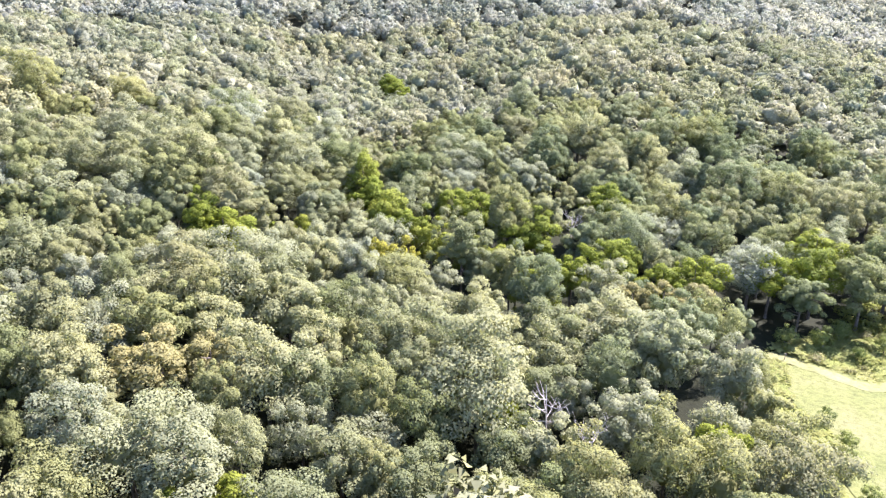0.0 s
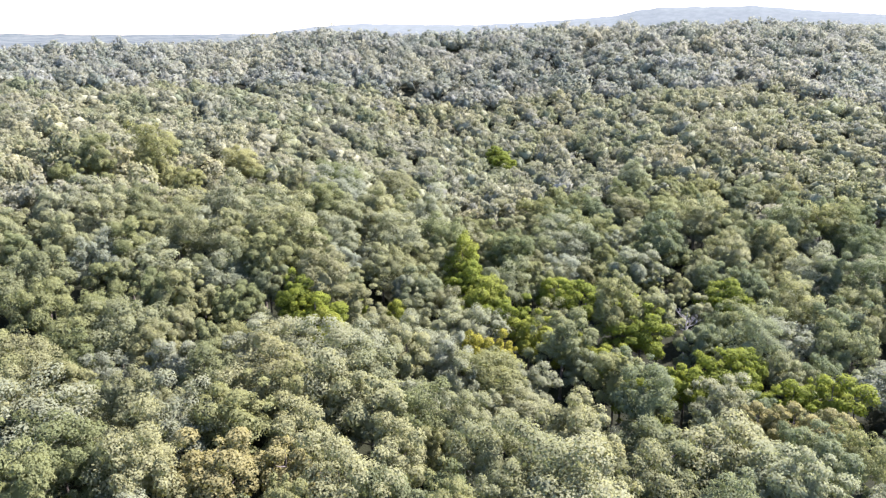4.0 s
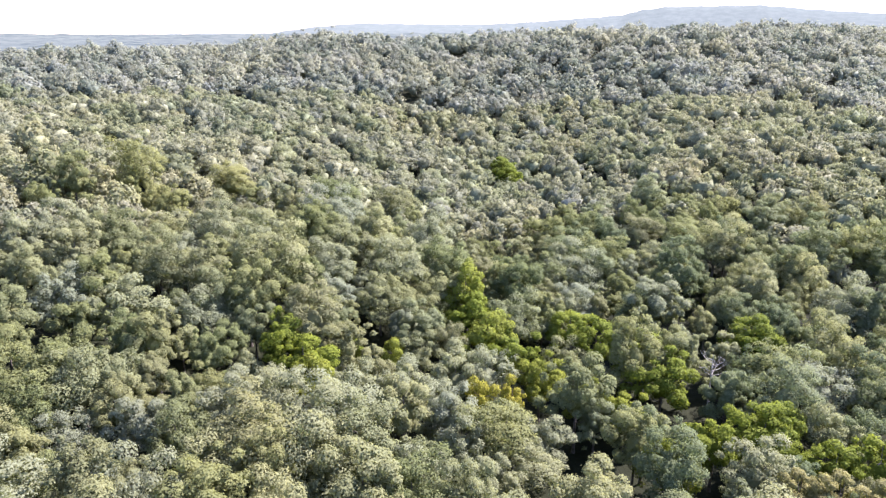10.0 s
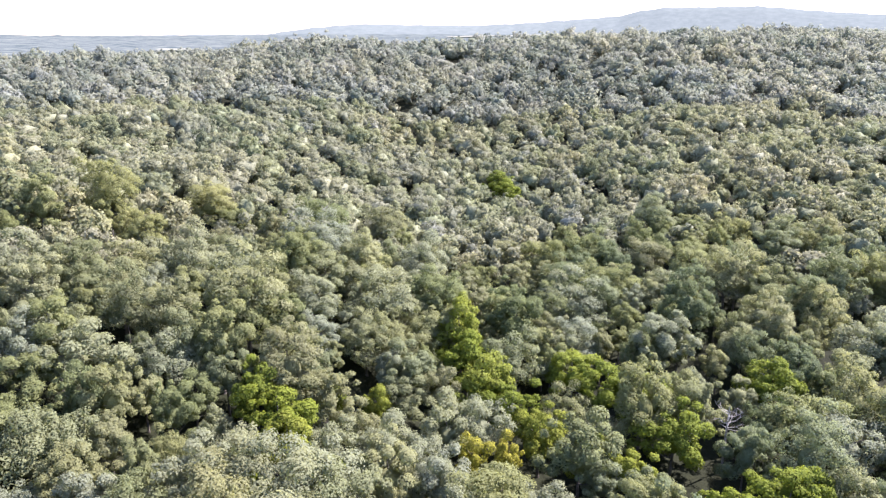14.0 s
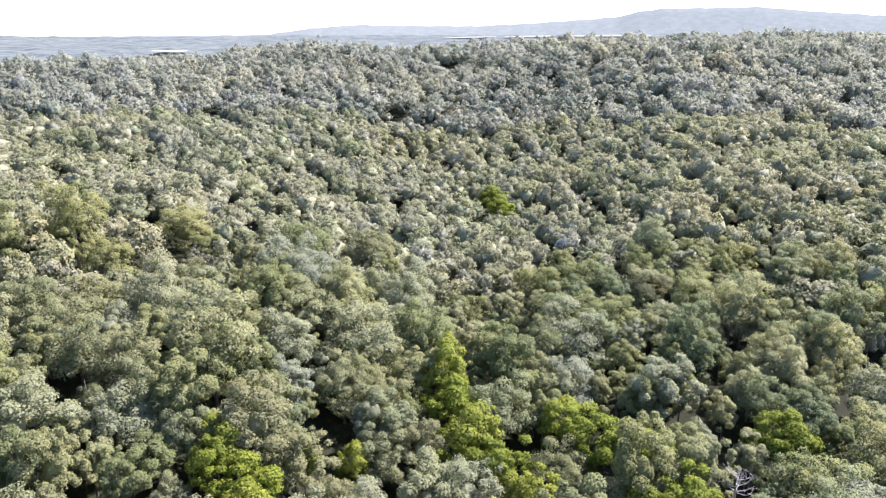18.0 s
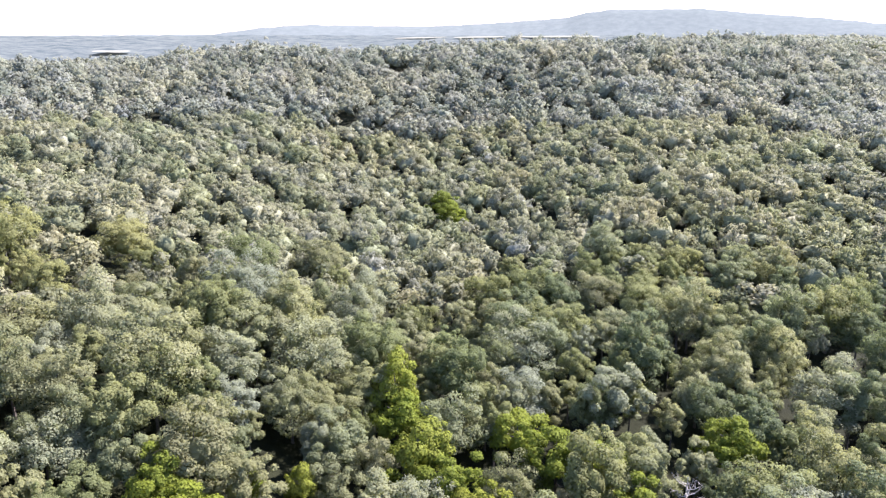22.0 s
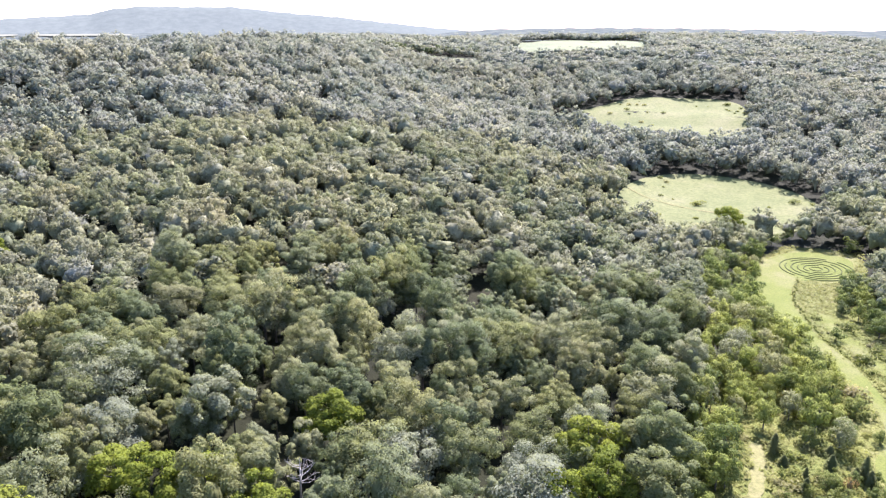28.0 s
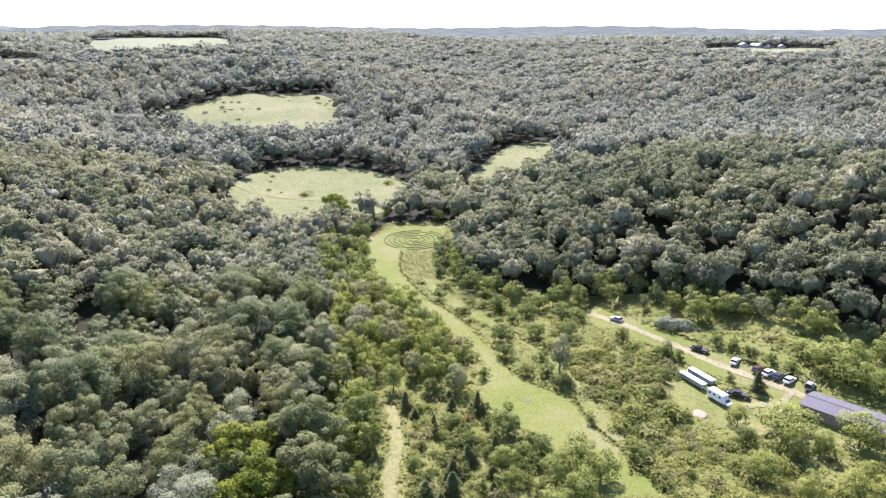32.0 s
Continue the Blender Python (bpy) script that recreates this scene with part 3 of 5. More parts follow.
for name, label, group, leaf, wide, tall in OAK:
    kinds[name] = [tree(name, label, "tree", group, None, leaf, wide + 0.4 * k, tall + 0.7 * (k % 3), 6.4, 40 + k + len(name), n=12500, size=0.265, lobes=54 + 6 * k, reach=0.84, lobe=0.2, lift=0.6, shell=0.66) for k in range(6)]
fresh = {name: list(some) for name, some in kinds.items()}
olive = np.clip(0.42 + 0.5 * np.sin(x / 33 + 1.1) * np.sin(y / 27 + 0.4), 0.08, 0.85)
tally, taken = collections.Counter(), []
for i in order:
    if away[i] > 215 or len(taken) == 820:
        break
    # the darkened kind stands where the draw looks shaded
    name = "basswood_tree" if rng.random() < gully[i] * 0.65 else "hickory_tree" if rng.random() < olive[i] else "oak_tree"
    if tally[name] == 300:
        continue
    tally[name] += 1
    taken.append(i)
    m = pose(x[i], y[i], float(land(x[i], y[i])) - 0.2, 0, 0, rng.random() * 360)
    s = min(1.5, max(0.55, rng.normal(0.96, 0.25)))
    if fresh[name]:
        ob = fresh[name].pop()
        ob.matrix_basis = m
    else:
        ob = copy_thing(kinds[name][rng.integers(6)], m)
    ob.scale = (s, s, s ** 0.6 * rng.uniform(0.82, 1.15))
for some in fresh.values():
    for ob in some:
        for q in list(ob.children) + [ob]:
            bpy.data.objects.remove(q)


def dome(level, lobes, wide, tall, base, reach, lobe, seed):
    """A closed lumpy crown for trees far off: the hull of its lobes, without the unseen underside."""
    g = np.random.default_rng(seed)
    i = np.arange(lobes) + 0.5
    up = 1 - 1.3 * i / lobes
    turn = i * 2.39996 + seed
    d = np.stack([np.sqrt(1 - up * up) * np.cos(turn), np.sqrt(1 - up * up) * np.sin(turn), up], -1) + g.normal(size=(lobes, 3)) * 0.2
    d *= reach * (0.75 + 0.4 * g.random((lobes, 1)))
    r = lobe * (0.65 + 0.7 * g.random(lobes))
    v, f = level
    along = v @ d.T
    root = r[None] ** 2 - (d ** 2).sum(1)[None] + along ** 2
    out = np.where(root > 0, along + np.sqrt(np.maximum(root, 0)), 0.35).max(1)
    v = v * out[:, None] * (1 + 0.05 * g.normal(size=(len(v), 1)))
    v[:, 2] = np.where(v[:, 2] < 0, v[:, 2] * 2.2, v[:, 2])
    f = f[v[f][:, :, 2].max(1) > -1.5]
    used = np.unique(f)
    back = np.zeros(len(v), int)
    back[used] = np.arange(len(used))
    return v[used] * [wide, wide, tall] + [0, 0, base + tall * 0.75], back[f]


def blanket(name, domes, places, scales, heights, tints, mat):
    """Many closed crowns in one mesh."""
    vs, fs, tone, n = [], [], [], 0
    for (px, py, pz), s, h, tint in zip(places, scales, heights, tints):
        v, f = domes[rng.integers(len(domes))]
        a = rng.random() * 6.283
        ca, sa = math.cos(a), math.sin(a)
        vs.append(((v @ np.array([[ca, sa, 0], [-sa, ca, 0], [0, 0, 1]])) * [s, s, h] + [px, py, pz]).astype(np.float32))
        fs.append(f + n)
        tone.append(np.full(len(f), tint, np.float32))
        n += len(v)
    ob = mesh_object(name, np.concatenate(vs), np.concatenate(fs), mat)
    ob.data.attributes.new("tint", "FLOAT", "FACE").data.foreach_set("value", np.concatenate(tone))
    return ob


def woods(name, x, y, label, leaves=None, domes=None, grow=1.0, low=1.0, leaf=leaf_wood):
    s = np.clip(rng.normal(0.99, 0.22, len(x)), 0.6, 1.6) * grow
    h = s ** 0.6 * rng.uniform(0.82, 1.2, len(x)) * low
    # tint drops in draw and on spur, shade put into the colour
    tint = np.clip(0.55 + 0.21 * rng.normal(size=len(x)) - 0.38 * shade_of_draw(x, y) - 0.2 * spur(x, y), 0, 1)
    at = np.c_[x, y, land(x, y) + 3.0 * h - 0.3]
    if domes:
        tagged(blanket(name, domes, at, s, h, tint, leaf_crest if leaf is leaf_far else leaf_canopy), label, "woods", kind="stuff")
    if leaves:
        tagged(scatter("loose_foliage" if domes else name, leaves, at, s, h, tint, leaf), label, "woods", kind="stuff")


mid = [crown(1450, 0.66, 22 + k, 5.5, 6.3, -0.1, reach=0.83, lobe=0.27, lift=0.35, shell=0.74, whole=0.55, seed=80 + k) for k in range(12)]
low = [crown(1150, 0.55, 26 + k % 6, 5.2, 5.0, 1.2, reach=0.83, lobe=0.23, core=False, lift=0.45, shell=0.68, whole=0.65, loose=0.16, seed=100 + k) for k in range(12)]
low_domes = [dome(BALL2, 17 + k % 6, 4.1, 3.8, 1.5, 0.78, 0.3, 106 + k) for k in range(12)]
far = [crown(430, 0.8, 24 + k % 4, 5.3, 4.7, 1.4, reach=0.83, lobe=0.24, core=False, lift=0.3, shell=0.74, whole=0.85, loose=0.1, seed=120 + k) for k in range(12)]
far_domes = [dome(BALL1, 12, 4.0, 3.6, 1.6, 0.8, 0.28, 130 + k) for k in range(8)]
remote = [crown(150, 1.25, 15, 5.7, 4.4, 1.5, reach=0.82, lobe=0.26, core=False, lift=0.3, shell=0.76, whole=0.9, loose=0.1, seed=150 + k) for k in range(8)]
remote_domes = [dome(BALL1, 9, 4.6, 3.5, 1.6, 0.72, 0.36, 140 + k) for k in range(8)]
rest = np.setdiff1d(np.arange(len(x)), taken)
ring = dist_r[rest]
for name, r0, r1, leaves, domes, label in (("near_woods", 0, 235, mid, None, "dense canopy of oaks and hickories near the clearing"), ("hillside_woods", 235, 440, low, low_domes, "dense grey-green deciduous canopy on the hillside"), ("ridge_woods", 440, 820, far, far_domes, "far deciduous canopy up to the ridge")):
    some = rest[(ring >= r0) & (ring < r1)]
    if r0 > 400:
        some = some[rng.random(len(some)) > 0.2]
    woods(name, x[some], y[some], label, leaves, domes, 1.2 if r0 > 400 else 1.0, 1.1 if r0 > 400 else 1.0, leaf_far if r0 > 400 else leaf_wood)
x, y, dist_r, bearing = seeds(12, 1500, 18, 104)
k = dist_r > 815
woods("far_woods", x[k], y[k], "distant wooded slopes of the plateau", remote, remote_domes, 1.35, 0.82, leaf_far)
# the wood goes on over the near slope
n = 26
gx, gy = np.meshgrid(np.arange(-n, n + 1), np.arange(-n, n + 1))
px = ((gx + 0.5 * (gy % 2) + rng.uniform(-0.36, 0.36, gx.shape)) * 9.2 + HOVER[0]).ravel()
py = ((gy * 0.9 + rng.uniform(-0.36, 0.36, gx.shape)) * 9.2 + HOVER[1]).ravel()
r, be = np.hypot(px - HOVER[0], py - HOVER[1]), np.degrees(np.arctan2(px - HOVER[0], py - HOVER[1]))
k = (r < 230) & ~open_ground(px, py) & ((r <= 15) | ~(((be > -36) & (be < 104)) | ((r < 150) & (be > -110) & (be < 112) & (py > 20)) | ((be > -58) & (be < 112))))
woods("rear_woods", px[k], py[k], "oak canopy on the slope behind the clearing", far, far_domes)


# ---- trees that stand out ----
def copies(kinds, spots, grow=1.0, rise=1.0):
    """Sets trees of a few kinds at their places; width and height of the crown scale each one."""
    left = list(kinds)
    for n, (px, py, w, h) in enumerate(spots):
        m = pose(px, py, float(land(px, py)) - 0.15, 0, 0, rng.random() * 360)
        if left:
            ob = left.pop()
            ob.matrix_basis = m
        else:
            ob = copy_thing(kinds[rng.integers(len(kinds))], m)
        ob.scale = (w * grow, w * grow, (0.62 + 0.38 * h / 5.0) * min(1.0, 0.45 + w * 0.13) * rise)


def unit_tree(name, label, group, leaf, seed, n=2200, size=0.5, lobes=16, trunk_h=8.0, tall=6.0, reach=0.72, lobe=0.34, trunk_r=0.25, limbs=6, lift=0.12, shell=0.7):
    """A tree whose crown is one metre in half-width, to be scaled at its place."""
    top = tagged(new(name), label, "tree", group)
    me = trunk_mesh(trunk_h + tall * 0.9, trunk_r, limbs, 2.6, seed)
    for v in me.vertices:
        v.co.x /= 4.5
        v.co.y /= 4.5
    part("trunk", me, bark, top)
    c = crown(n, size, lobes, 4.5, tall, trunk_h * 0.55, reach=reach, lobe=lobe, lift=lift, shell=shell, seed=seed)
    c[:, :3] /= [4.5, 4.5, 1]
    c[:, 3] *= [4.5, 4.5, 1]
    ob = foliage("crown", c, leaf)
    ob.parent = top
    return top


copies([unit_tree("walnut_tree", "vivid lime-green tree standing out from the duller oaks", "lime-green trees", leaf_bright, 200 + k, n=8500, size=0.28, lobes=40 + 4 * k, reach=0.84, lobe=0.22) for k in range(5)], BRIGHT, 1.36, 1.14)
copies([unit_tree("maple_tree", "small tree turned yellow early among green oaks", "yellow trees", leaf_yellow, 220 + k, n=3200, size=0.36, lobes=20, reach=0.82, lobe=0.26) for k in range(2)], YELLOW, 1.4, 1.5)
copies([unit_tree("golden_oak_tree", "large olive-gold oak with a spreading crown", "golden oaks", leaf_golden, 230 + k, n=11000, size=0.265, lobes=54, reach=0.84, lobe=0.2) for k in range(2)], GOLDEN, 1.1, 1.1)

for n, (px, py, h) in enumerate(BARE):
    ob = tagged(new("dead_tree"), "bare grey dead tree with forked branches among live oaks", "tree", "dead trees")
    part("trunk", trunk_mesh(h, 0.2, 11, h * 0.42, 300 + n, twigs=5), bare_wood, ob)
    ob.matrix_basis = pose(px, py, float(land(px, py)) + 6.5, 0, 0, 70 * n)
    part("stem", trunk_mesh(7.5, 0.24, 2, 1.0, 320 + n), bare_wood, ob).location.z = -6.9

# ---- valley trees and shrubs ----
def fill(poly, spacing, avoid=()):
    xs, ys = [p[0] for p in poly], [p[1] for p in poly]
    nx, ny = int((max(xs) - min(xs)) / spacing) + 1, int((max(ys) - min(ys)) / spacing) + 1
    gx, gy = np.meshgrid(np.arange(nx), np.arange(ny))
    px = (min(xs) + (gx + rng.uniform(-0.45, 0.45, gx.shape)) * spacing).ravel()
    py = (min(ys) + (gy + rng.uniform(-0.45, 0.45, gx.shape)) * spacing).ravel()
    k = inside(px, py, poly)
    for a in avoid:
        k &= ~inside(px, py, a)
    return px[k], py[k]


def from_line(px, py, line):
    best = np.full(len(px), 1e9)
    for (x0, y0), (x1, y1) in zip(line, line[1:]):
        t = np.clip(((px - x0) * (x1 - x0) + (py - y0) * (y1 - y0)) / ((x1 - x0) ** 2 + (y1 - y0) ** 2), 0, 1)
        best = np.minimum(best, np.hypot(px - x0 - t * (x1 - x0), py - y0 - t * (y1 - y0)))
    return best


YARD = [(206, 52), (199, 34), (196, 16), (186, 20), (188, 44), (196, 52)]
FORECOURT = [(206, 54), (200, 34), (198, 14), (180, 16), (184, 40), (192, 54)]
BARN = [(206, 18), (188, -24), (172, -16), (190, 26)]


def usable(px, py, margin=1.5):
    return ~inside(px, py, MOWN) & ~inside(px, py, LAWN) & (from_line(px, py, TRACK) > margin + 2.2) & (from_line(px, py, ROAD) > margin + 5.5) & (from_line(px, py, MOWN_PATH) > margin + 1.6) & (from_line(px, py, LANE) > margin + 1.6) & (from_line(px, py, BANK) > margin + 1.8) & ~inside(px, py, YARD) & ~inside(px, py, BARN)


def conifer(seed):
    g = np.random.default_rng(seed)
    top = tagged(new("juniper_tree"), "narrow dark green conifer standing in rough grass", "tree", "valley conifers")
    part("trunk", trunk_mesh(5.5, 0.14, 0, 1.0, seed), bark, top)
    n = 900
    f = g.random(n) ** 0.8
    a = g.random(n) * 6.283
    tier = 0.75 + 0.4 * np.sin(f * 40 + seed)
    r = (1 - f) ** 0.7 * 1.6 * tier * (0.35 + 0.95 * g.random(n)) * (1 + 0.3 * np.sin(2 * a + seed)) + 0.05
    p = np.stack([r * np.cos(a), r * np.sin(a), 0.3 + f * 6.0], -1)
    out = np.stack([np.cos(a), np.sin(a), -0.35 + 0 * a], -1)
    side = np.stack([-np.sin(a), np.cos(a), 0 * a], -1)
    s = (0.3 + 0.25 * g.random(n))[:, None]
    ob = foliage("crown", np.stack([p + out * s, p - out * s * 0.4 + side * s * 0.55, p - out * s * 0.4 - side * s * 0.55 + [0, 0, 0.1], out * 0.6 + [0, 0, 0.9]], 1), leaf_conifer)
    ob.parent = top
    return top


con = [conifer(400 + k) for k in range(3)]
spots = [(160, 112), (158, 106), (169, 98), (140, 93), (133, 92), (152, 88), (143, 86), (137, 84), (163, 116), (141, 95), (150, 86), (146, 92), (130, 97), (126, 92), (154, 104), (166, 104), (172, 107), (167, 99), (167, 96), (139, 94), (146, 93), (135, 94), (203, 29)]
for n, (px, py) in enumerate(spots):
    m = pose(px, py, float(land(px, py)) - 0.1, 0, 0, 57 * n)
    ob = con[n] if n < 3 else copy_thing(con[n % 3], m)
    ob.matrix_basis = m
    s = rng.uniform(0.55, 1.0)
    ob.scale = (s * rng.uniform(0.9, 1.3), s * rng.uniform(0.9, 1.3), s * rng.uniform(0.75, 1.05))

# willows and young trees: x, y, half-width, crown height
WILLOW = [(222, 146, 4.5, 5), (213, 141, 4, 4.5), (205, 133, 4.2, 4.5), (216, 128, 3.4, 4), (207, 122, 3.6, 4.5), (196, 128, 3.8, 4.5), (200, 141, 4.5, 5), (188, 131, 4, 4.5), (181, 136, 4.5, 5.5), (234, 152, 4, 4.5), (246, 166, 4, 4.5), (188, 113, 3, 3.5), (184, 121, 3.2, 4), (147, 72, 4.2, 4), (141, 66, 4.6, 4), (134, 70, 4, 4), (186, 34, 3, 4), (176, 22, 4.6, 5), (175, -1, 4.6, 6), (162, 10, 4.5, 5), (158, 20, 3.6, 4), (218, 4, 4.5, 5), (222, -4, 4.5, 5), (254, 176, 4, 4.5), (266, 186, 4, 4.5), (128, 112, 3, 4), (147, 85, 3.3, 3.6), (154, 69, 5.3, 5.8), (150, 63, 5.0, 5.5), (141, 81, 2.3, 2.5), (184, 23, 8.1, 6.1), (178, 15, 3.3, 3.6), (163, 29, 4.7, 5.2), (184, 7, 6.0, 6.1), (170, 7, 3.1, 3.4), (217, 10, 9.0, 6.1), (210, 6, 6.3, 6.1), (242, 46, 4.9, 5.4), (245, 37, 5.7, 6.1), (249, 54, 3.3, 3.6), (254, 48, 3.7, 4.1), (206, 0, 4.4, 4.8), (255, 122, 4.1, 4.5), (251, 111, 4.0, 4.4), (234, 13, 4.1, 4.5)]
copies([unit_tree("willow_tree", "loose yellow-green willow on the valley floor", "valley willows", leaf_willow, 500 + k, n=2800, size=0.34, lobes=24, trunk_h=1.6, tall=5.0, reach=0.8) for k in range(5)], WILLOW, 0.86, 0.82)
LEAFY = [(196, 112, 3.4, 4), (249, 121, 2.6, 3), (243, 137, 2.6, 2.5), (245, 104, 2.8, 3.5), (237, 83, 2.4, 3), (226, 68, 2.8, 3.5), (180, 128, 3.5, 5), (305, 198, 3.8, 6), (309, 204, 3.6, 6), (318, 206, 3.8, 5), (328, 204, 3.6, 4.5), (338, 202, 3.6, 4.5), (297, 151, 3.2, 6), (290, 147, 3, 5.5), (283, 144, 3.2, 5.5), (172, 113, 3, 5), (165, 128, 3.4, 5), (156, 128, 3.6, 5), (148, 126, 3.4, 4.5), (140, 121, 3.4, 4.5), (132, 117, 3, 4), (124, 112, 3, 4), (262, 132, 3.4, 5), (206, 36, 1.6, 3), (152, 94, 2.6, 3), (170, 90, 2.0, 2.5), (96, 112, 3, 4), (104, 110, 3, 4), (110, 113, 3.2, 4), (116, 106, 2.2, 2.4), (108, 104, 1.8, 2), (84, 76, 2.2, 3), (80, 70, 2.4, 3.4), (78, 62, 2.2, 3), (86, 84, 1.8, 2.4), (284, 150, 5.0, 5.0), (256, 129, 5.3, 5.3), (240, 113, 3.8, 3.8), (230, 105, 2.6, 2.6), (237, 102, 3.8, 3.8), (220, 94, 3.8, 3.8), (236, 89, 5.5, 5.5), (223, 85, 4.9, 4.9), (342, 175, 4.1, 4.1), (213, 104, 4.1, 4.1), (203, 100, 3.4, 3.4), (204, 89, 2.4, 2.4), (194, 91, 2.8, 2.8), (194, 85, 2.9, 2.9), (190, 80, 3.2, 3.2), (163, 57, 2.8, 2.8), (161, 54, 2.7, 2.7), (203, 53, 2.3, 2.3), (184, 51, 2.3, 2.3), (174, 69, 1.5, 1.5), (181, 108, 3.9, 3.9), (188, 102, 1.9, 1.9), (160, 87, 4.7, 4.7), (152, 81, 2.8, 2.8), (156, 78, 3.3, 3.3), (159, 101, 2.9, 2.9), (178, 32, 3.3, 3.3), (158, 44, 1.6, 1.6), (185, 51, 1.9, 1.9), (203, 28, 1.8, 1.8), (221, 31, 2.1, 2.1), (227, 40, 2.7, 2.7), (224, 35, 2.3, 2.3), (217, 25, 1.9, 1.9), (214, 20, 2.3, 2.3), (223, 17, 2.7, 2.7), (217, 54, 3.2, 3.2), (216, 50, 1.9, 1.9), (268, 86, 5.0, 6.5), (275, 94, 5.0, 6.5), (266, 97, 4.4, 5.5), (265, 76, 4.4, 5.5), (272, 104, 4.6, 6.0), (249, 86, 4.4, 6.5), (254, 92, 5.0, 7.0), (257, 80, 5.0, 7.0), (252, 74, 4.2, 6.0), (248, 95, 4.4, 6.0), (243, 99, 3.8, 5.0), (260, 68, 4.6, 6.5)]
copies([unit_tree("ash_tree", "dense dark green young tree in the meadow", "valley young trees", leaf_elder, 520 + k, n=2000, size=0.36, lobes=18, trunk_h=1.2, tall=5.0, reach=0.8) for k in range(5)], LEAFY, 0.84, 0.8)
# the strip of mixed young trees between the wood and the lawn
px, py = fill(BAND, 6.3)
k = usable(px, py, 3.6) & clear_of(px, py, np.array([w[:3] for w in WILLOW + LEAFY]), 0.5)
young = [(a, b, w, 1.15 * w) for a, b, w in zip(px[k], py[k], rng.uniform(2.3, 4.6, k.sum()))]
pick = rng.choice(3, len(young), p=[0.42, 0.25, 0.33])
for n, (name, label, leaf, bulk) in enumerate((("young_willow", "feathery yellow-green willow between wood and lawn", leaf_willow, 0.3), ("young_oak", "grey-green young oak at the edge of the wood", leaf_oak, 0.34), ("box_elder_tree", "mid-green box elder with a ragged crown", leaf_elder, 0.32))):
    kinds3 = [unit_tree(name, label, "trees of the wood's edge", leaf, 560 + 10 * n + k, n=2000, size=0.38, lobes=20, trunk_h=3.2, tall=5.6, reach=0.82, lobe=bulk) for k in range(3)]
    copies(kinds3, [t for t, q in zip(young, pick) if q == n], 1.0, 1.1)
# the ragged eastern edge of the meadow under the wood
px, py = fill([(246, 66), (259, 62), (262, 52), (254, 27), (240, 5), (228, -16), (222, -14), (233, 8), (243, 27), (249, 48)], 4.6)
ox, oy = fill([(262, 112), (276, 140), (300, 149), (306, 156), (290, 156), (266, 146), (254, 116)], 4.8)
px, py = np.concatenate([px, ox]), np.concatenate([py, oy])
k = (from_line(px, py, BANK) > 5) & (from_line(px, py, ROAD) > 6)
copies([unit_tree("dogwood_tree", "dark leafy small tree at the foot of the wood", "trees at the foot of the wood", leaf_dark if k < 2 else leaf_elder, 580 + k, n=1900, size=0.4, lobes=20, trunk_h=1.6, tall=5.6, reach=0.84, lobe=0.3) for k in range(4)], [(a, b, w, 1.5 * w) for a, b, w in zip(px[k], py[k], rng.uniform(1.8, 3.4, k.sum()))], 1.0, 0.95)
# young growth between the track and the lawn
px, py = fill([(140, 70), (160, 78), (173, 100), (162, 114), (126, 98)], 5.0)
k = usable(px, py, 1.6) & (rng.random(len(px)) < 0.75)
copies([unit_tree("hawthorn_tree", "dense dark green small tree beside the lawn", "small trees by the lawn", leaf_elder, 590 + k, n=1300, size=0.4, lobes=14, trunk_h=1.2, tall=5.0, reach=0.8) for k in range(3)], [(a, b, w, 1.1 * w) for a, b, w in zip(px[k], py[k], rng.uniform(1.0, 2.1, k.sum()))], 0.9, 0.8)
poplar = unit_tree("poplar_tree", "tall slender tree with a bare double trunk by the lawn", "", leaf_oak, 540, n=3000, size=0.36, lobes=22, trunk_h=3.4, tall=6.4, reach=0.8, lobe=0.3, trunk_r=0.5, limbs=5)
poplar.matrix_basis = pose(197, 82, 0)
poplar.scale = (3.2, 3.2, 0.95)
rusty = unit_tree("rusty_sapling", "half-dead rust-brown sapling among green shrubs", "", leaf_rust, 541, n=500, size=0.35, lobes=8, trunk_h=4.0, tall=3.6)
rusty.matrix_basis = pose(158, 97, 0)
rusty.scale = (1.6, 1.6, 0.85)

shrub_forms = [crown(300, 0.32, 11, 1.8, 1.5, -0.15, reach=0.7, lobe=0.4, lift=0.8, seed=600 + k) for k in range(6)]
leaf_bush = leaf_material("bush_foliage", [(0.0, (0.095, 0.118, 0.041)), (0.35, (0.144, 0.163, 0.046)), (0.7, (0.190, 0.198, 0.051)), (1.0, (0.187, 0.173, 0.091))], single=True)
shrub_kinds = []
for c in shrub_forms:
    ob = foliage("shrub", c, leaf_bush)
    shrub_kinds.append(tagged(ob, "low rounded green shrub in the rough meadow", "shrub", "meadow shrubs"))
THICKET = [[(207, 81), (226, 68), (218, 52), (204, 52), (192, 52), (178, 38), (151, 35), (146, 52), (167, 59), (179, 71), (192, 76)], [(170, 122), (178, 102), (162, 94), (158, 76), (138, 69), (120, 98), (125, 104), (150, 112)], [(165, 137), (164, 124), (125, 106), (112, 114), (120, 127), (147, 134)], [(222, 148), (213, 118), (185, 103), (174, 121), (195, 141)], [(256, 135), (250, 108), (238, 80), (222, 72), (204, 86), (214, 104), (236, 132), (262, 156)], [(238, 58), (229, 46), (216, 24), (208, 6), (220, -4), (232, 24), (240, 52)], [(150, 35), (178, 36), (160, -4), (130, 10), (130, 40)], [(92, 112), (108, 112), (122, 106), (112, 96), (104, 98), (96, 106)]]
spots = []
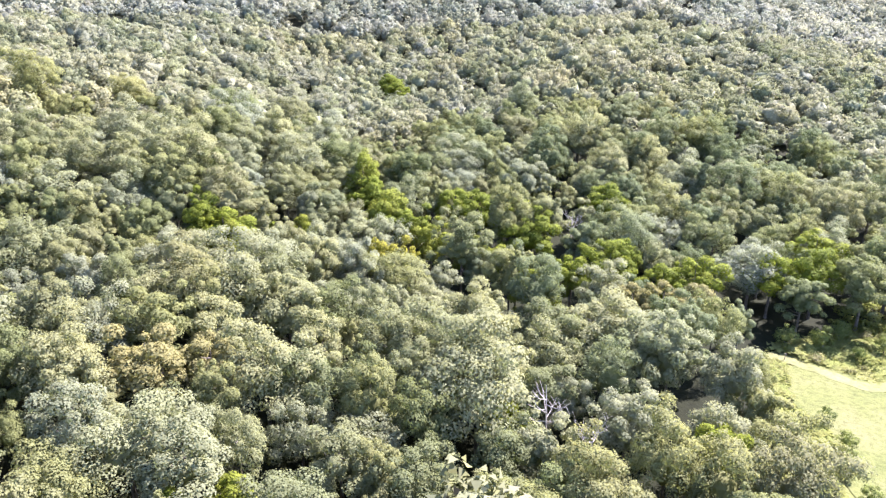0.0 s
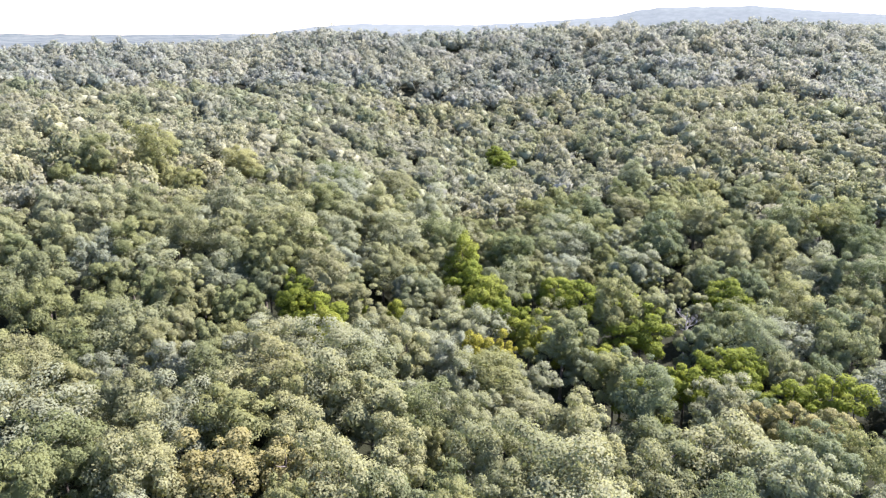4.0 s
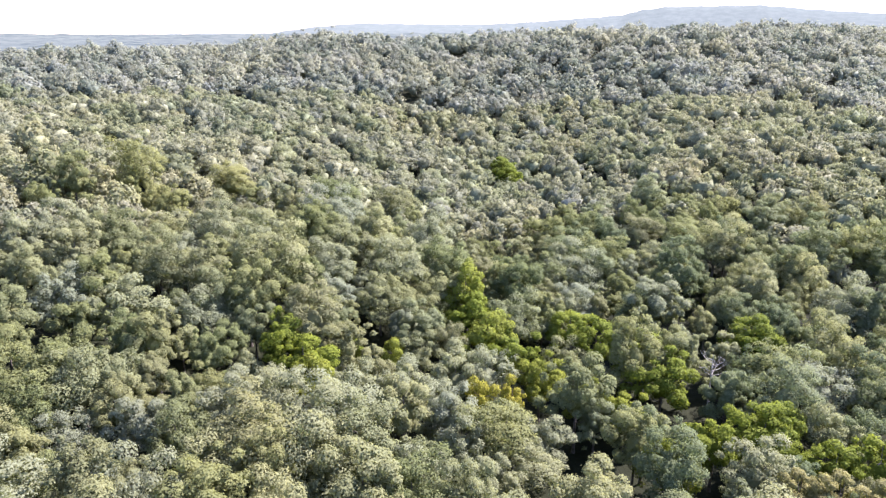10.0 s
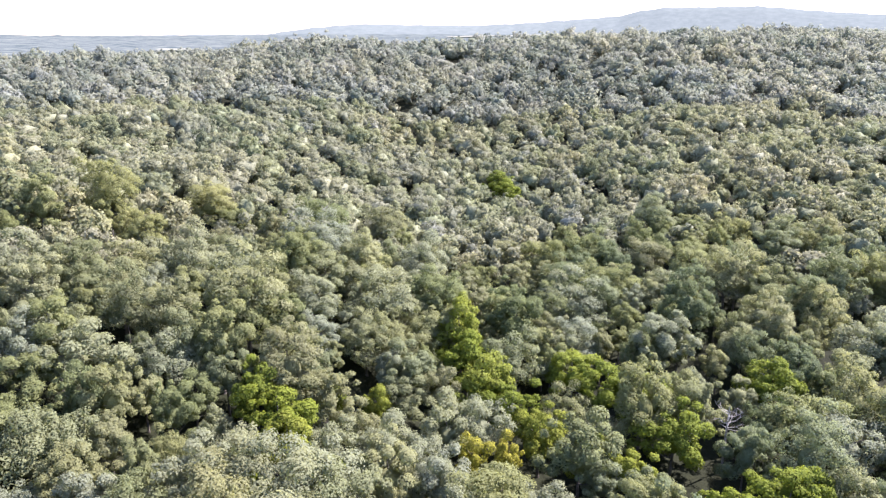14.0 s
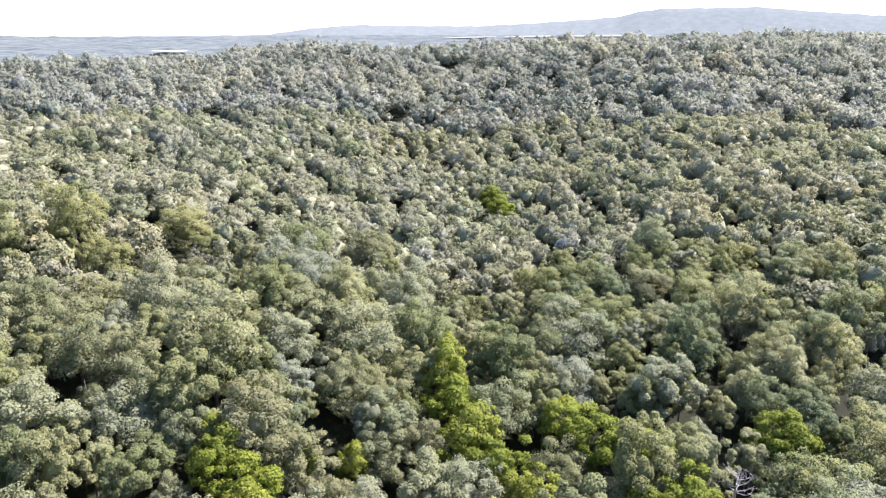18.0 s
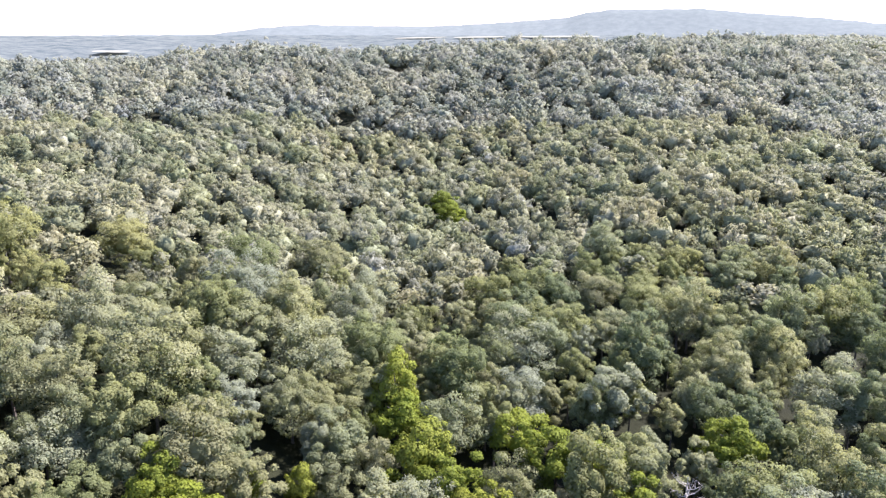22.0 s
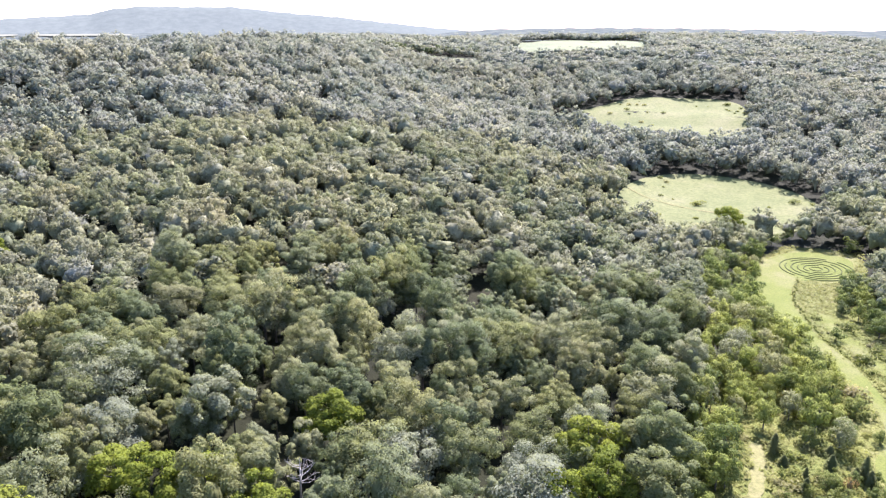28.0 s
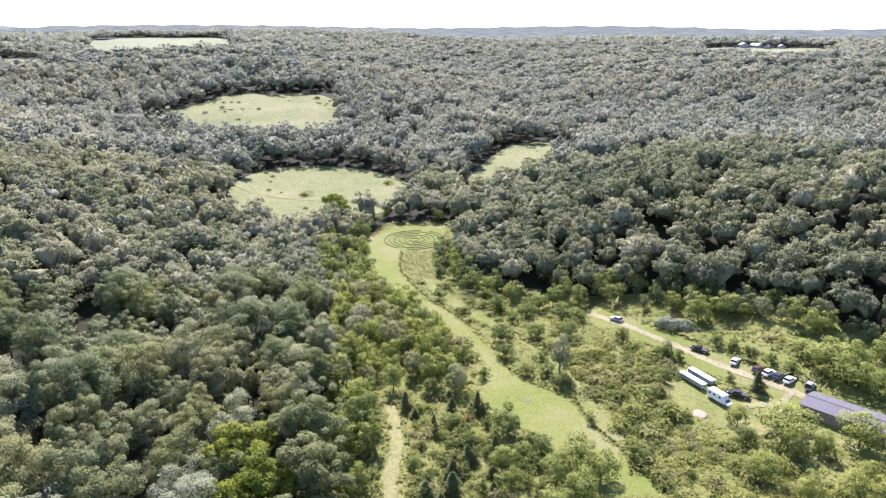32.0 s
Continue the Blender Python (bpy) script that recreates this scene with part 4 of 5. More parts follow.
for poly, spacing in zip(THICKET, (2.5, 3.6, 3.2, 3.8, 4.8, 3.8, 3.2, 3.8)):
    px, py = fill(poly, spacing)
    k = usable(px, py, 0.6)
    spots.append(np.c_[px[k], py[k]])
spots = np.concatenate(spots)
spots = spots[rng.permutation(len(spots))]
for n, (px, py) in enumerate(spots[:300]):
    s = rng.choice([0.45, 0.6, 0.8, 1.1, 1.5], p=[0.25, 0.3, 0.25, 0.14, 0.06]) * rng.uniform(0.85, 1.15)
    m = pose(px, py, float(land(px, py)) + 0.05, 0, 0, rng.random() * 360)
    if n < 6:
        ob = shrub_kinds[n]
        ob.matrix_basis = m
    else:
        ob = copy_thing(shrub_kinds[n % 6], m)
    ob.scale = (s * rng.uniform(0.9, 1.5), s * rng.uniform(0.9, 1.3), s * rng.uniform(0.5, 0.95))
more = spots[300:]
# sparse bushes of the far fields
for poly in (FIELD_A, FIELD_B, FIELD_D):
    px, py = fill(poly, 10)
    k = rng.random(len(px)) < 0.3 * np.clip(0.4 + np.sin(px / 23) * np.sin(py / 19), 0, 1)
    more = np.concatenate([more, np.c_[px[k], py[k]]])
s = rng.uniform(0.35, 1.0, len(more)) * rng.choice([0.8, 1.0, 1.5], len(more))
tagged(scatter("undergrowth", shrub_forms, np.c_[more, land(more[:, 0], more[:, 1])], s * 1.4, s * 0.9, rng.random(len(more)), leaf_shrub), "low green shrubs and brambles filling the meadow", "undergrowth", kind="stuff")

# uncut growth along the edge of the mown strip
EDGE = [(294, 176), (268, 165), (251, 151), (239, 140), (230, 127), (215, 112), (201, 101), (197, 99), (189, 89), (186, 78), (173, 69), (162, 59), (148, 45)]
pts = [np.array(a) * (1 - f) + np.array(b) * f for a, b in zip(EDGE, EDGE[1:]) for f in np.arange(0, 1, 0.07)]
pts = np.array(pts) + rng.normal(size=(len(pts), 2)) * 0.25 + [0.9, -0.9]
s = rng.uniform(0.17, 0.3, len(pts))
tagged(scatter("bank_growth", shrub_forms, np.c_[pts, land(pts[:, 0], pts[:, 1]) + 0.1], s, s * 1.1, rng.random(len(pts)) * 0.5, leaf_shrub), "ragged uncut growth along the edge of the lawn", "undergrowth", kind="stuff")

# the knee-high herb layer of the meadow
step = 1.1
ex, ey = np.arange(70, 346, step), np.arange(-60, 201, step)
hx, hy = np.meshgrid(ex, ey, indexing="ij")
bumps = 0
for reach, weight in ((1, 0.3), (2, 0.5), (4, 0.9), (9, 1.6)):
    n = rng.normal(size=hx.shape)
    for axis in (0, 1):
        n = sum(np.roll(n, q, axis) for q in range(-reach, reach + 1)) / (2 * reach + 1) ** 0.5
    bumps = bumps + n * weight
bumps = np.clip(0.35 + 0.3 * bumps, 0, 1.5) * np.clip((262 - hx) / 40, 0.12, 1.0)
edge = np.clip(from_line(hx.ravel(), hy.ravel(), EDGE).reshape(hx.shape) / 4, 0.2, 1)
top = land(hx, hy) + 0.14 + 0.75 * bumps * edge
cells = grid_faces(len(ex), len(ey))
cx, cy = hx.ravel()[cells].mean(1), hy.ravel()[cells].mean(1)
keep = usable(cx, cy, 0.7) & (from_line(cx, cy, TRACK) > 2.6) & (cx < 262 + 14 * np.sin(cy / 7)) & inside(cx, cy, VALLEY) & (inside(cx, cy, FORECOURT) == 0)
used, back = np.unique(cells[keep], return_inverse=True)
v = np.stack([hx + 0.35 * np.sin(hy * 5.1), hy + 0.35 * np.sin(hx * 4.3), top], -1).reshape(-1, 3)[used]
tagged(mesh_object("herb_layer", v, back.reshape(-1, 4), mat_herbs), "knee-high green herbs and grasses of the meadow", "herbs", kind="stuff")

# tall grass of the unmown meadow
blade = []
for k in range(6):
    g = np.random.default_rng(700 + k)
    p = g.normal(size=(9, 3)) * [0.45, 0.45, 0]
    d = g.normal(size=(9, 3)) * [1, 1, 0]
    d /= np.linalg.norm(d, axis=1)[:, None]
    h = 0.2 + 0.25 * g.random((9, 1))
    blade.append(np.stack([p - d * 0.28, p + d * 0.28, p + [0, 0, 1] * h + np.cross(d, [0, 0, 1]) * (0.5 + 0.5 * g.random((9, 1))), d * 0.3 + [0, 0, 1]], 1))
px, py = fill(VALLEY, 1.5)
k = usable(px, py, -0.6) & ~inside(px, py, FORECOURT)
px, py = px[k], py[k]
lift = top[np.clip(((px - 70) / step).astype(int), 0, len(ex) - 1), np.clip(((py + 60) / step).astype(int), 0, len(ey) - 1)]
s = rng.uniform(0.7, 1.5, len(px))
tagged(scatter("tall_grass", blade, np.c_[px, py, lift - 0.08], s, s, 0.3 + 0.5 * rng.random(len(px)), leaf_grass), "rough tall grass with seed heads in the meadow", "grass", kind="stuff")

# ---- far country ----
HILL = [(-60, 60), (-31, 77), (-13, 82), (-9.7, 111), (-6.2, 128), (-1.5, 123), (2.9, 120), (7.2, 132), (13.4, 159), (15, 183), (16.6, 195), (23.1, 197), (26.7, 174), (30.7, 154), (37, 111), (40.5, 92), (47.8, 84), (59.7, 90), (70, 84), (90, 76), (100, 66), (125, 62)]
be = np.arange(-60, 125.1, 0.5)
top = np.interp(be, [h[0] for h in HILL], [h[1] for h in HILL]) + 1.2 * np.sin(be * 3.1) + 0.9 * np.sin(be * 7.7)
foot = np.where(be < 28, 10.0, np.minimum(60, 10 + 4 * (be - 28)))
rows = [(3000, 0.0), (3250, 0.18), (3450, 0.55), (3600, 0.86), (3700, 1.0), (4000, 1.0), (4700, 0.7)]
v = [(HOVER[0] + r * math.sin(radians(a)), HOVER[1] + r * math.cos(radians(a)), z0 + (z1 - z0) * f) for a, z0, z1 in zip(be, foot, top) for r, f in rows]
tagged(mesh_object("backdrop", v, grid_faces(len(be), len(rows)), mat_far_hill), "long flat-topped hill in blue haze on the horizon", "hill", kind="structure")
be = np.arange(-60, 125.1, 1.0)
rows = [1480, 1650, 1850, 2100, 2350, 2600, 2850, 3150]
v = []
for a in be:
    for n, r in enumerate(rows):
        px, py = HOVER[0] + r * math.sin(radians(a)), HOVER[1] + r * math.cos(radians(a))
        v.append((px, py, float(land(px, py)) + min(1.5 + 5 * n, 16) + 2.5 * math.sin(a * 2.3 + n) * (n > 0)))
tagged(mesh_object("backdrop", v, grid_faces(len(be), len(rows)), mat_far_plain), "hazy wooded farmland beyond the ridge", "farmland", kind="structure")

for b0, b1, r0, r1 in ((0.5, 4.5, 2560, 2660), (5, 9, 2500, 2620), (9.6, 16, 2480, 2600), (-8, -5.5, 1830, 1900), (-21, -18.5, 1860, 1930), (17, 20.5, 2300, 2400)):
    poly = polar((b0, r0), ((b0 + b1) / 2, r0 - 20), (b1, r0 + 15), (b1, r1), ((b0 + b1) / 2, r1 + 25), (b0, r1 - 10))
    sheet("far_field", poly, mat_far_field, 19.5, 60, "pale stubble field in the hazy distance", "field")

# hedgerow and farmstead on the plateau
hedge_kinds = [unit_tree("hedgerow_tree", "dark rounded tree in a field hedgerow on the ridge", "hedgerow trees", leaf_dark, 800 + k, n=420, size=0.9, lobes=10, trunk_h=3.0, tall=6.0) for k in range(3)]
row = [(*polar((b, 962 + 6 * math.sin(b * 3)))[0], 4.2 + 1.2 * math.sin(b * 7), 5 + math.sin(b * 5)) for b in np.arange(32.6, 41.4, 0.5)]
row += [(*polar((b, r))[0], 5.5, 7) for b, r in ((89.2, 1290), (89.7, 1300), (90.1, 1285), (90.6, 1298), (88.2, 1270), (94, 1300), (86, 1290))]
copies(hedge_kinds, row, 1.1, 1.1)
pale_wall = plain("pale_farm_wall", (0.24, 0.24, 0.235), 0.7)
pale_roof = plain("pale_farm_roof", (0.17, 0.175, 0.19), 0.5)


def farm_building(label, ln, wd, hg):
    ob = tagged(new("farm_building"), label, "farm building", "plateau farmstead")
    bm = bmesh.new()
    a = [bm.verts.new((e * ln / 2, py, pz)) for e in (-1, 1) for py, pz in ((-wd / 2, 0), (wd / 2, 0), (wd / 2, hg), (0, hg + wd * 0.28), (-wd / 2, hg))]
    bm.faces.new(a[:5])
    bm.faces.new(a[5:])
    for i in range(5):
        bm.faces.new((a[i], a[(i + 1) % 5], a[5 + (i + 1) % 5], a[5 + i]))
    bmesh.ops.recalc_face_normals(bm, faces=bm.faces[:])
    part("wall", bm, pale_wall, ob)
    for side in (-1, 1):
        bm = bmesh.new()
        v = [bm.verts.new((px, side * py, pz)) for px, py, pz in ((-ln / 2 - 0.4, wd / 2 + 0.5, hg - 0.15), (ln / 2 + 0.4, wd / 2 + 0.5, hg - 0.15), (ln / 2 + 0.4, 0, hg + wd * 0.28 + 0.2), (-ln / 2 - 0.4, 0, hg + wd * 0.28 + 0.2))]
        w = [bm.verts.new(q.co + Vector((0, 0, 0.2))) for q in v]
        bm.faces.new(v)
        bm.faces.new(w[::-1])
        for i in range(4):
            bm.faces.new((v[i], v[(i + 1) % 4], w[(i + 1) % 4], w[i]))
        bmesh.ops.recalc_face_normals(bm, faces=bm.faces[:])
        part("roof", bm, pale_roof, ob)
    for k in range(3):
        bm = bmesh.new()
        bmesh.ops.create_cube(bm, size=1.0, matrix=Matrix.Translation((ln * (k - 1) * 0.3, -wd / 2 - 0.03, hg * 0.45)) @ Matrix.Diagonal((2.0, 0.1, hg * 0.5, 1)))
        part("door", bm, bark, ob)
    return ob


for (b, r), ln, wd, hg, turn in (((91.3, 1262), 26, 11, 5, 15), ((92.2, 1270), 18, 9, 4.5, 40), ((92.9, 1255), 14, 8, 4, -10), ((93.8, 1262), 20, 9, 4, 10), ((81, 1290), 12, 8, 5, 30), ((51.5, 1440), 16, 9, 4.5, 0)):
    px, py = polar((b, r))[0]
    farm_building("pale farm building with a low gabled roof", ln, wd, hg).matrix_basis = pose(px, py, float(land(px, py)) - 0.2, 0, 0, turn)


# ---- labyrinth, lawn and yard ----
def box(bm, size, centre, bevel=0.0, taper=1.0):
    geom = bmesh.ops.create_cube(bm, size=1.0)["verts"]
    for v in geom:
        f = taper if v.co.z > 0 else 1.0
        v.co = Vector((v.co.x * size[0] * f + centre[0], v.co.y * size[1] * f + centre[1], v.co.z * size[2] + centre[2]))
    if bevel:
        edges = list({e for v in geom for e in v.link_edges})
        bmesh.ops.bevel(bm, geom=edges, offset=bevel, segments=2, profile=0.6, affect="EDGES")


def profile(bm, outline, width, bevel=0.06, inset=0.0):
    """A side outline (x, z) drawn out across a width."""
    a = [bm.verts.new((px, -width / 2 + inset * (pz > 1.0), pz)) for px, pz in outline]
    b = [bm.verts.new((px, width / 2 - inset * (pz > 1.0), pz)) for px, pz in outline]
    bm.faces.new(a[::-1])
    bm.faces.new(b)
    n = len(a)
    for i in range(n):
        bm.faces.new((a[i], a[(i + 1) % n], b[(i + 1) % n], b[i]))
    bmesh.ops.recalc_face_normals(bm, faces=bm.faces[:])
    if bevel:
        bmesh.ops.bevel(bm, geom=bm.edges[:], offset=bevel, segments=2, profile=0.6, affect="EDGES")


tyre_mat = plain("black_rubber", (0.02, 0.02, 0.02), 0.8)
rim_mat = plain("grey_alloy", (0.45, 0.45, 0.46), 0.35, 0.8)
glass_mat = plain("dark_window_glass", (0.02, 0.025, 0.03), 0.08, 0.0, 0.1)
lamp_mat = plain("clear_lamp_lens", (0.75, 0.75, 0.72), 0.15)
red_mat = plain("red_lamp_lens", (0.35, 0.02, 0.02), 0.2)
white_paint = plain("white_car_paint", (0.78, 0.78, 0.77), 0.25)
black_paint = plain("black_car_paint", (0.022, 0.022, 0.026), 0.2)
maroon_paint = plain("dark_maroon_paint", (0.07, 0.02, 0.022), 0.25)
navy_paint = plain("dark_blue_paint", (0.025, 0.03, 0.055), 0.25)
grey_paint = plain("grey_paint", (0.22, 0.23, 0.24), 0.3)
# grey in place of white: tree shade put into this paint
shade_grey_paint = plain("shade_grey_paint", (0.3, 0.31, 0.33), 0.35)
white_panel = plain("white_panel", (0.76, 0.78, 0.77), 0.45, 0.0, 0.35)
green_panel = plain("faded_green_panel", (0.22, 0.29, 0.25), 0.5, 0.0, 0.35)
steel = plain("galvanised_steel", (0.42, 0.44, 0.46), 0.4, 0.7)
roof_metal = plain("grey_roof_metal", (0.085, 0.085, 0.095), 0.85, 0.0, 0.3, 0.6)
barn_wood = plain("weathered_boards", (0.26, 0.22, 0.19), 0.85, 0.0, 0.5)


def wheel(parent, px, py, r=0.33, w=0.22):
    bm = bmesh.new()
    bmesh.ops.create_cone(bm, cap_ends=True, segments=14, radius1=r, radius2=r, depth=w, matrix=pose(0, 0, 0, 90))
    bmesh.ops.bevel(bm, geom=bm.edges[:], offset=0.03, segments=1, affect="EDGES")
    ob = part("wheel", bm, tyre_mat, parent)
    ob.location = (px, py, r)
    bm = bmesh.new()
    bmesh.ops.create_cone(bm, cap_ends=True, segments=10, radius1=r * 0.62, radius2=r * 0.5, depth=w + 0.03, matrix=pose(0, 0, 0, 90))
    part("rim", bm, rim_mat, ob)


def car(label, paint, group="cars by the road", pickup=False, tall=0.0):
    ob = tagged(new("pickup_truck" if pickup else "car"), label, "pickup truck" if pickup else "car", group)
    ln = 5.6 if pickup else 4.5
    h = ln / 2
    body = [(-h, 0.32), (-h, 0.86), (-h + 0.1, 0.95), (h - 1.25, 0.95), (h - 0.12, 0.82), (h, 0.7), (h, 0.32)]
    if pickup:
        body = [(-h, 0.45), (-h, 1.02), (h - 1.3, 1.05), (h - 0.1, 1.0), (h, 0.9), (h, 0.45)]
    bm = bmesh.new()
    profile(bm, body, 1.82, 0.07)
    part("body", bm, paint, ob)
    z0 = 1.03 if pickup else 0.93
    top = z0 + 0.58 + tall
    if pickup:
        cabin = [(-0.55, z0), (-0.4, top), (1.0, top), (1.6, z0)]
    else:
        cabin = [(-h + 0.2 - tall * 0.3, z0), (-h + 0.75 - tall, top), (h - 2.1, top), (h - 1.3, z0)]
    bm = bmesh.new()
    profile(bm, cabin, 1.62, 0.05)
    part("window_band", bm, glass_mat, ob, "dark tinted windows")
    bm = bmesh.new()
    box(bm, (cabin[2][0] - cabin[1][0] + 0.1, 1.5, 0.07), ((cabin[2][0] + cabin[1][0]) / 2, 0, top + 0.02), 0.03)
    part("roof", bm, paint, ob)
    for side in (-1, 1):
        for f in (cabin[1][0] + 0.02, (cabin[1][0] + cabin[2][0]) / 2):
            bm = bmesh.new()
            box(bm, (0.09, 0.06, top - z0), (f, side * 0.79, (top + z0) / 2))
            part("pillar", bm, paint, ob)
        bm = bmesh.new()
        box(bm, (0.1, 0.38, 0.14), (h - 0.03, side * 0.62, 0.72 if not pickup else 0.86), 0.03)
        part("headlight", bm, lamp_mat, ob)
        bm = bmesh.new()
        box(bm, (0.08, 0.3, 0.16), (-h + 0.02, side * 0.68, 0.78), 0.03)
        part("tail_light", bm, red_mat, ob)
        for f in (-h + 0.85, h - 0.9):
            wheel(ob, f, side * 0.82, 0.38 if pickup else 0.33)
    if pickup:
        bm = bmesh.new()
        box(bm, (2.0, 1.5, 0.06), (-1.7, 0, 1.06), 0.02)
        part("bed_liner", bm, tyre_mat, ob, "black load bed")
    return ob


def place(ob, px, py, turn, lift=0.3):
    ob.matrix_basis = pose(px, py, float(land(px, py)) + lift, 0, 0, turn)
    return ob


ALONG = 58
place(car("black pickup truck parked beside the dirt road", black_paint, pickup=True), 222.5, 44.5, ALONG + 8)
place(car("white car parked on grass beside the road", white_paint), 217, 34.5, ALONG - 75)
place(car("dark maroon car parked in a row of cars", maroon_paint, tall=0.1), 213.2, 28.4, ALONG - 95)
place(car("white hatchback parked in a row of cars", white_paint, tall=0.1), 211.8, 25.7, ALONG - 95)
place(car("dark blue car parked in a row of cars", navy_paint), 210.4, 23.2, ALONG - 92)
place(car("white saloon car at the end of the row", white_paint), 208.9, 20.6, ALONG - 90)
place(car("dark grey van parked beside the barn", grey_paint, tall=0.45), 206.5, 15.8, ALONG - 80)
place(car("black pickup truck parked behind the white motorhome", black_paint, pickup=True), 199.6, 33.6, ALONG + 18)
place(car("car at the wood's edge, greyed for the shade of the trees", shade_grey_paint), 239, 71.5, ALONG + 10)

# long white stock trailers, side by side
def stock_trailer(label):
    ob = tagged(new("stock_trailer"), label, "trailer", "stock trailers")
    bm = bmesh.new()
    box(bm, (10.8, 2.1, 1.7), (0, 0, 1.7), 0.08)
    part("body", bm, green_panel, ob)
    bm = bmesh.new()
    box(bm, (11.0, 2.25, 0.14), (0, 0, 2.62), 0.05)
    part("roof", bm, white_panel, ob, "flat white roof")
    for n in range(7):
        for side in (-1, 1):
            bm = bmesh.new()
            box(bm, (0.08, 0.05, 1.7), (-4.8 + 1.6 * n, side * 1.07, 1.7))
            part("rib", bm, steel, ob)
    for f in (-0.9, 0.3):
        for side in (-1, 1):
            wheel(ob, f, side * 0.95, 0.42, 0.26)
    bm = bmesh.new()
    tube(bm, [(5.3, 0.5, 0.7), (6.9, 0, 0.6)], [0.07, 0.07], 6)
    tube(bm, [(5.3, -0.5, 0.7), (6.9, 0, 0.6)], [0.07, 0.07], 6)
    tube(bm, [(6.7, 0, 0.0), (6.7, 0, 0.7)], [0.06, 0.06], 6)
    part("drawbar", bm, steel, ob)
    return ob


place(stock_trailer("long white-roofed stock trailer in tall grass"), 204.0, 45.6, 46, 0.1).scale = (0.82, 0.82, 0.7)
place(stock_trailer("white-roofed stock trailer parked close beside another"), 206.6, 43.4, 46, 0.1).scale = (0.82, 0.82, 0.7)

rv = tagged(new("motorhome"), "white box-bodied motorhome parked in the grass", "motorhome")
bm = bmesh.new()
box(bm, (6.2, 2.4, 2.5), (-0.9, 0, 1.85), 0.14)
part("body", bm, white_panel, rv)
bm = bmesh.new()
profile(bm, [(2.1, 0.5), (2.1, 2.0), (2.9, 1.9), (3.3, 1.25), (4.1, 1.1), (4.2, 0.5)], 2.0, 0.06)
part("cab", bm, white_paint, rv)
bm = bmesh.new()
profile(bm, [(2.85, 1.3), (2.75, 1.95), (3.02, 1.88), (3.4, 1.28)], 1.8, 0.02)
part("windscreen", bm, glass_mat, rv)
for side in (-1, 1):
    for f in (-3.0, -1.2, 0.9):
        bm = bmesh.new()
        box(bm, (0.9, 0.05, 0.55), (f, side * 1.21, 2.1), 0.02)
        part("window", bm, glass_mat, rv)
    for f in (-2.4, 3.3):
        wheel(rv, f, side * 1.0, 0.4, 0.26)
bm = bmesh.new()
box(bm, (0.7, 0.7, 0.25), (-1.2, 0.2, 3.2), 0.05)
part("roof_vent", bm, white_panel, rv)
place(rv, 196.2, 38.4, 48 + 180, 0.1)
rv.scale = (0.86, 0.9, 0.9)

# upturned white boat near the barn
boat = tagged(new("rowing_boat"), "small white upturned boat lying in the grass", "boat")
bm = bmesh.new()
rings = []
for f in np.linspace(-1, 1, 9):
    w, h = 0.75 * (1 - max(0, f) ** 2.2 * 0.92), 0.55 * (1 - 0.5 * max(0, f) ** 2)
    rings.append([bm.verts.new((f * 2.1, w * math.cos(a), h * math.sin(a))) for a in np.linspace(0, math.pi, 9)])
for lo, hi in zip(rings, rings[1:]):
    for a, b_, c, d in zip(lo, lo[1:], hi[1:], hi):
        bm.faces.new((a, b_, c, d))
bm.faces.new(rings[0])
part("hull", bm, white_paint, boat)
bm = bmesh.new()
box(bm, (4.1, 0.08, 0.07), (-0.1, 0, 0.56), 0.02)
part("keel", bm, grey_paint, boat)
place(boat, 195, 23.5, ALONG + 60, 0.3)
boat.scale = (0.8, 0.8, 0.8)

# barn with a long metal roof
barn = tagged(new("barn"), "long low barn with a grey metal roof", "barn")
LB, WB = 40.0, 9.0
for side, name in ((-1, "wall"), (1, "wall")):
    for n in range(20):
        bm = bmesh.new()
        box(bm, (LB / 20 - 0.03, 0.12, 5.0), (-LB / 2 + (n + 0.5) * LB / 20, side * WB / 2, 1.3))
        part(name, bm, barn_wood, barn)
for end in (-1, 1):
    bm = bmesh.new()
    a = [bm.verts.new((end * (LB / 2 - d), py, pz)) for d in (0.0, 0.15) for py, pz in ((-WB / 2, -1.2), (WB / 2, -1.2), (WB / 2, 3.8), (0, 4.5), (-WB / 2, 3.8))]
    bm.faces.new(a[:5])
    bm.faces.new(a[5:][::-1])
    for i in range(5):
        bm.faces.new((a[i], a[(i + 1) % 5], a[5 + (i + 1) % 5], a[5 + i]))
    bmesh.ops.recalc_face_normals(bm, faces=bm.faces[:])
    part("gable", bm, barn_wood, barn)
slope = math.atan2(0.8, WB / 2 + 0.4)
span = math.hypot(0.8, WB / 2 + 0.4)
for side in (-1, 1):
    for n in range(20):
        bm = bmesh.new()
        box(bm, (LB / 20 + 0.04, span, 0.06), (0, 0, 0), 0.0)
        box(bm, (0.04, span, 0.025), (LB / 40, 0, 0.04), 0.0)
        ob = part("roof_panel", bm, roof_metal, barn)
        ob.matrix_basis = pose(-LB / 2 + (n + 0.5) * (LB + 0.6) / 20 - 0.3, side * (WB / 2 + 0.4) / 2, 4.66 - 0.4, -side * math.degrees(slope))
bm = bmesh.new()
box(bm, (LB + 0.6, 0.5, 0.08), (0, 0, 4.72), 0.02)
part("ridge_cap", bm, roof_metal, barn)
bm = bmesh.new()
box(bm, (0.1, 4.0, 3.2), (LB / 2 + 0.03, 0, 1.6))
part("door", bm, plain("dark_barn_door", (0.1, 0.09, 0.085), 0.8), barn)
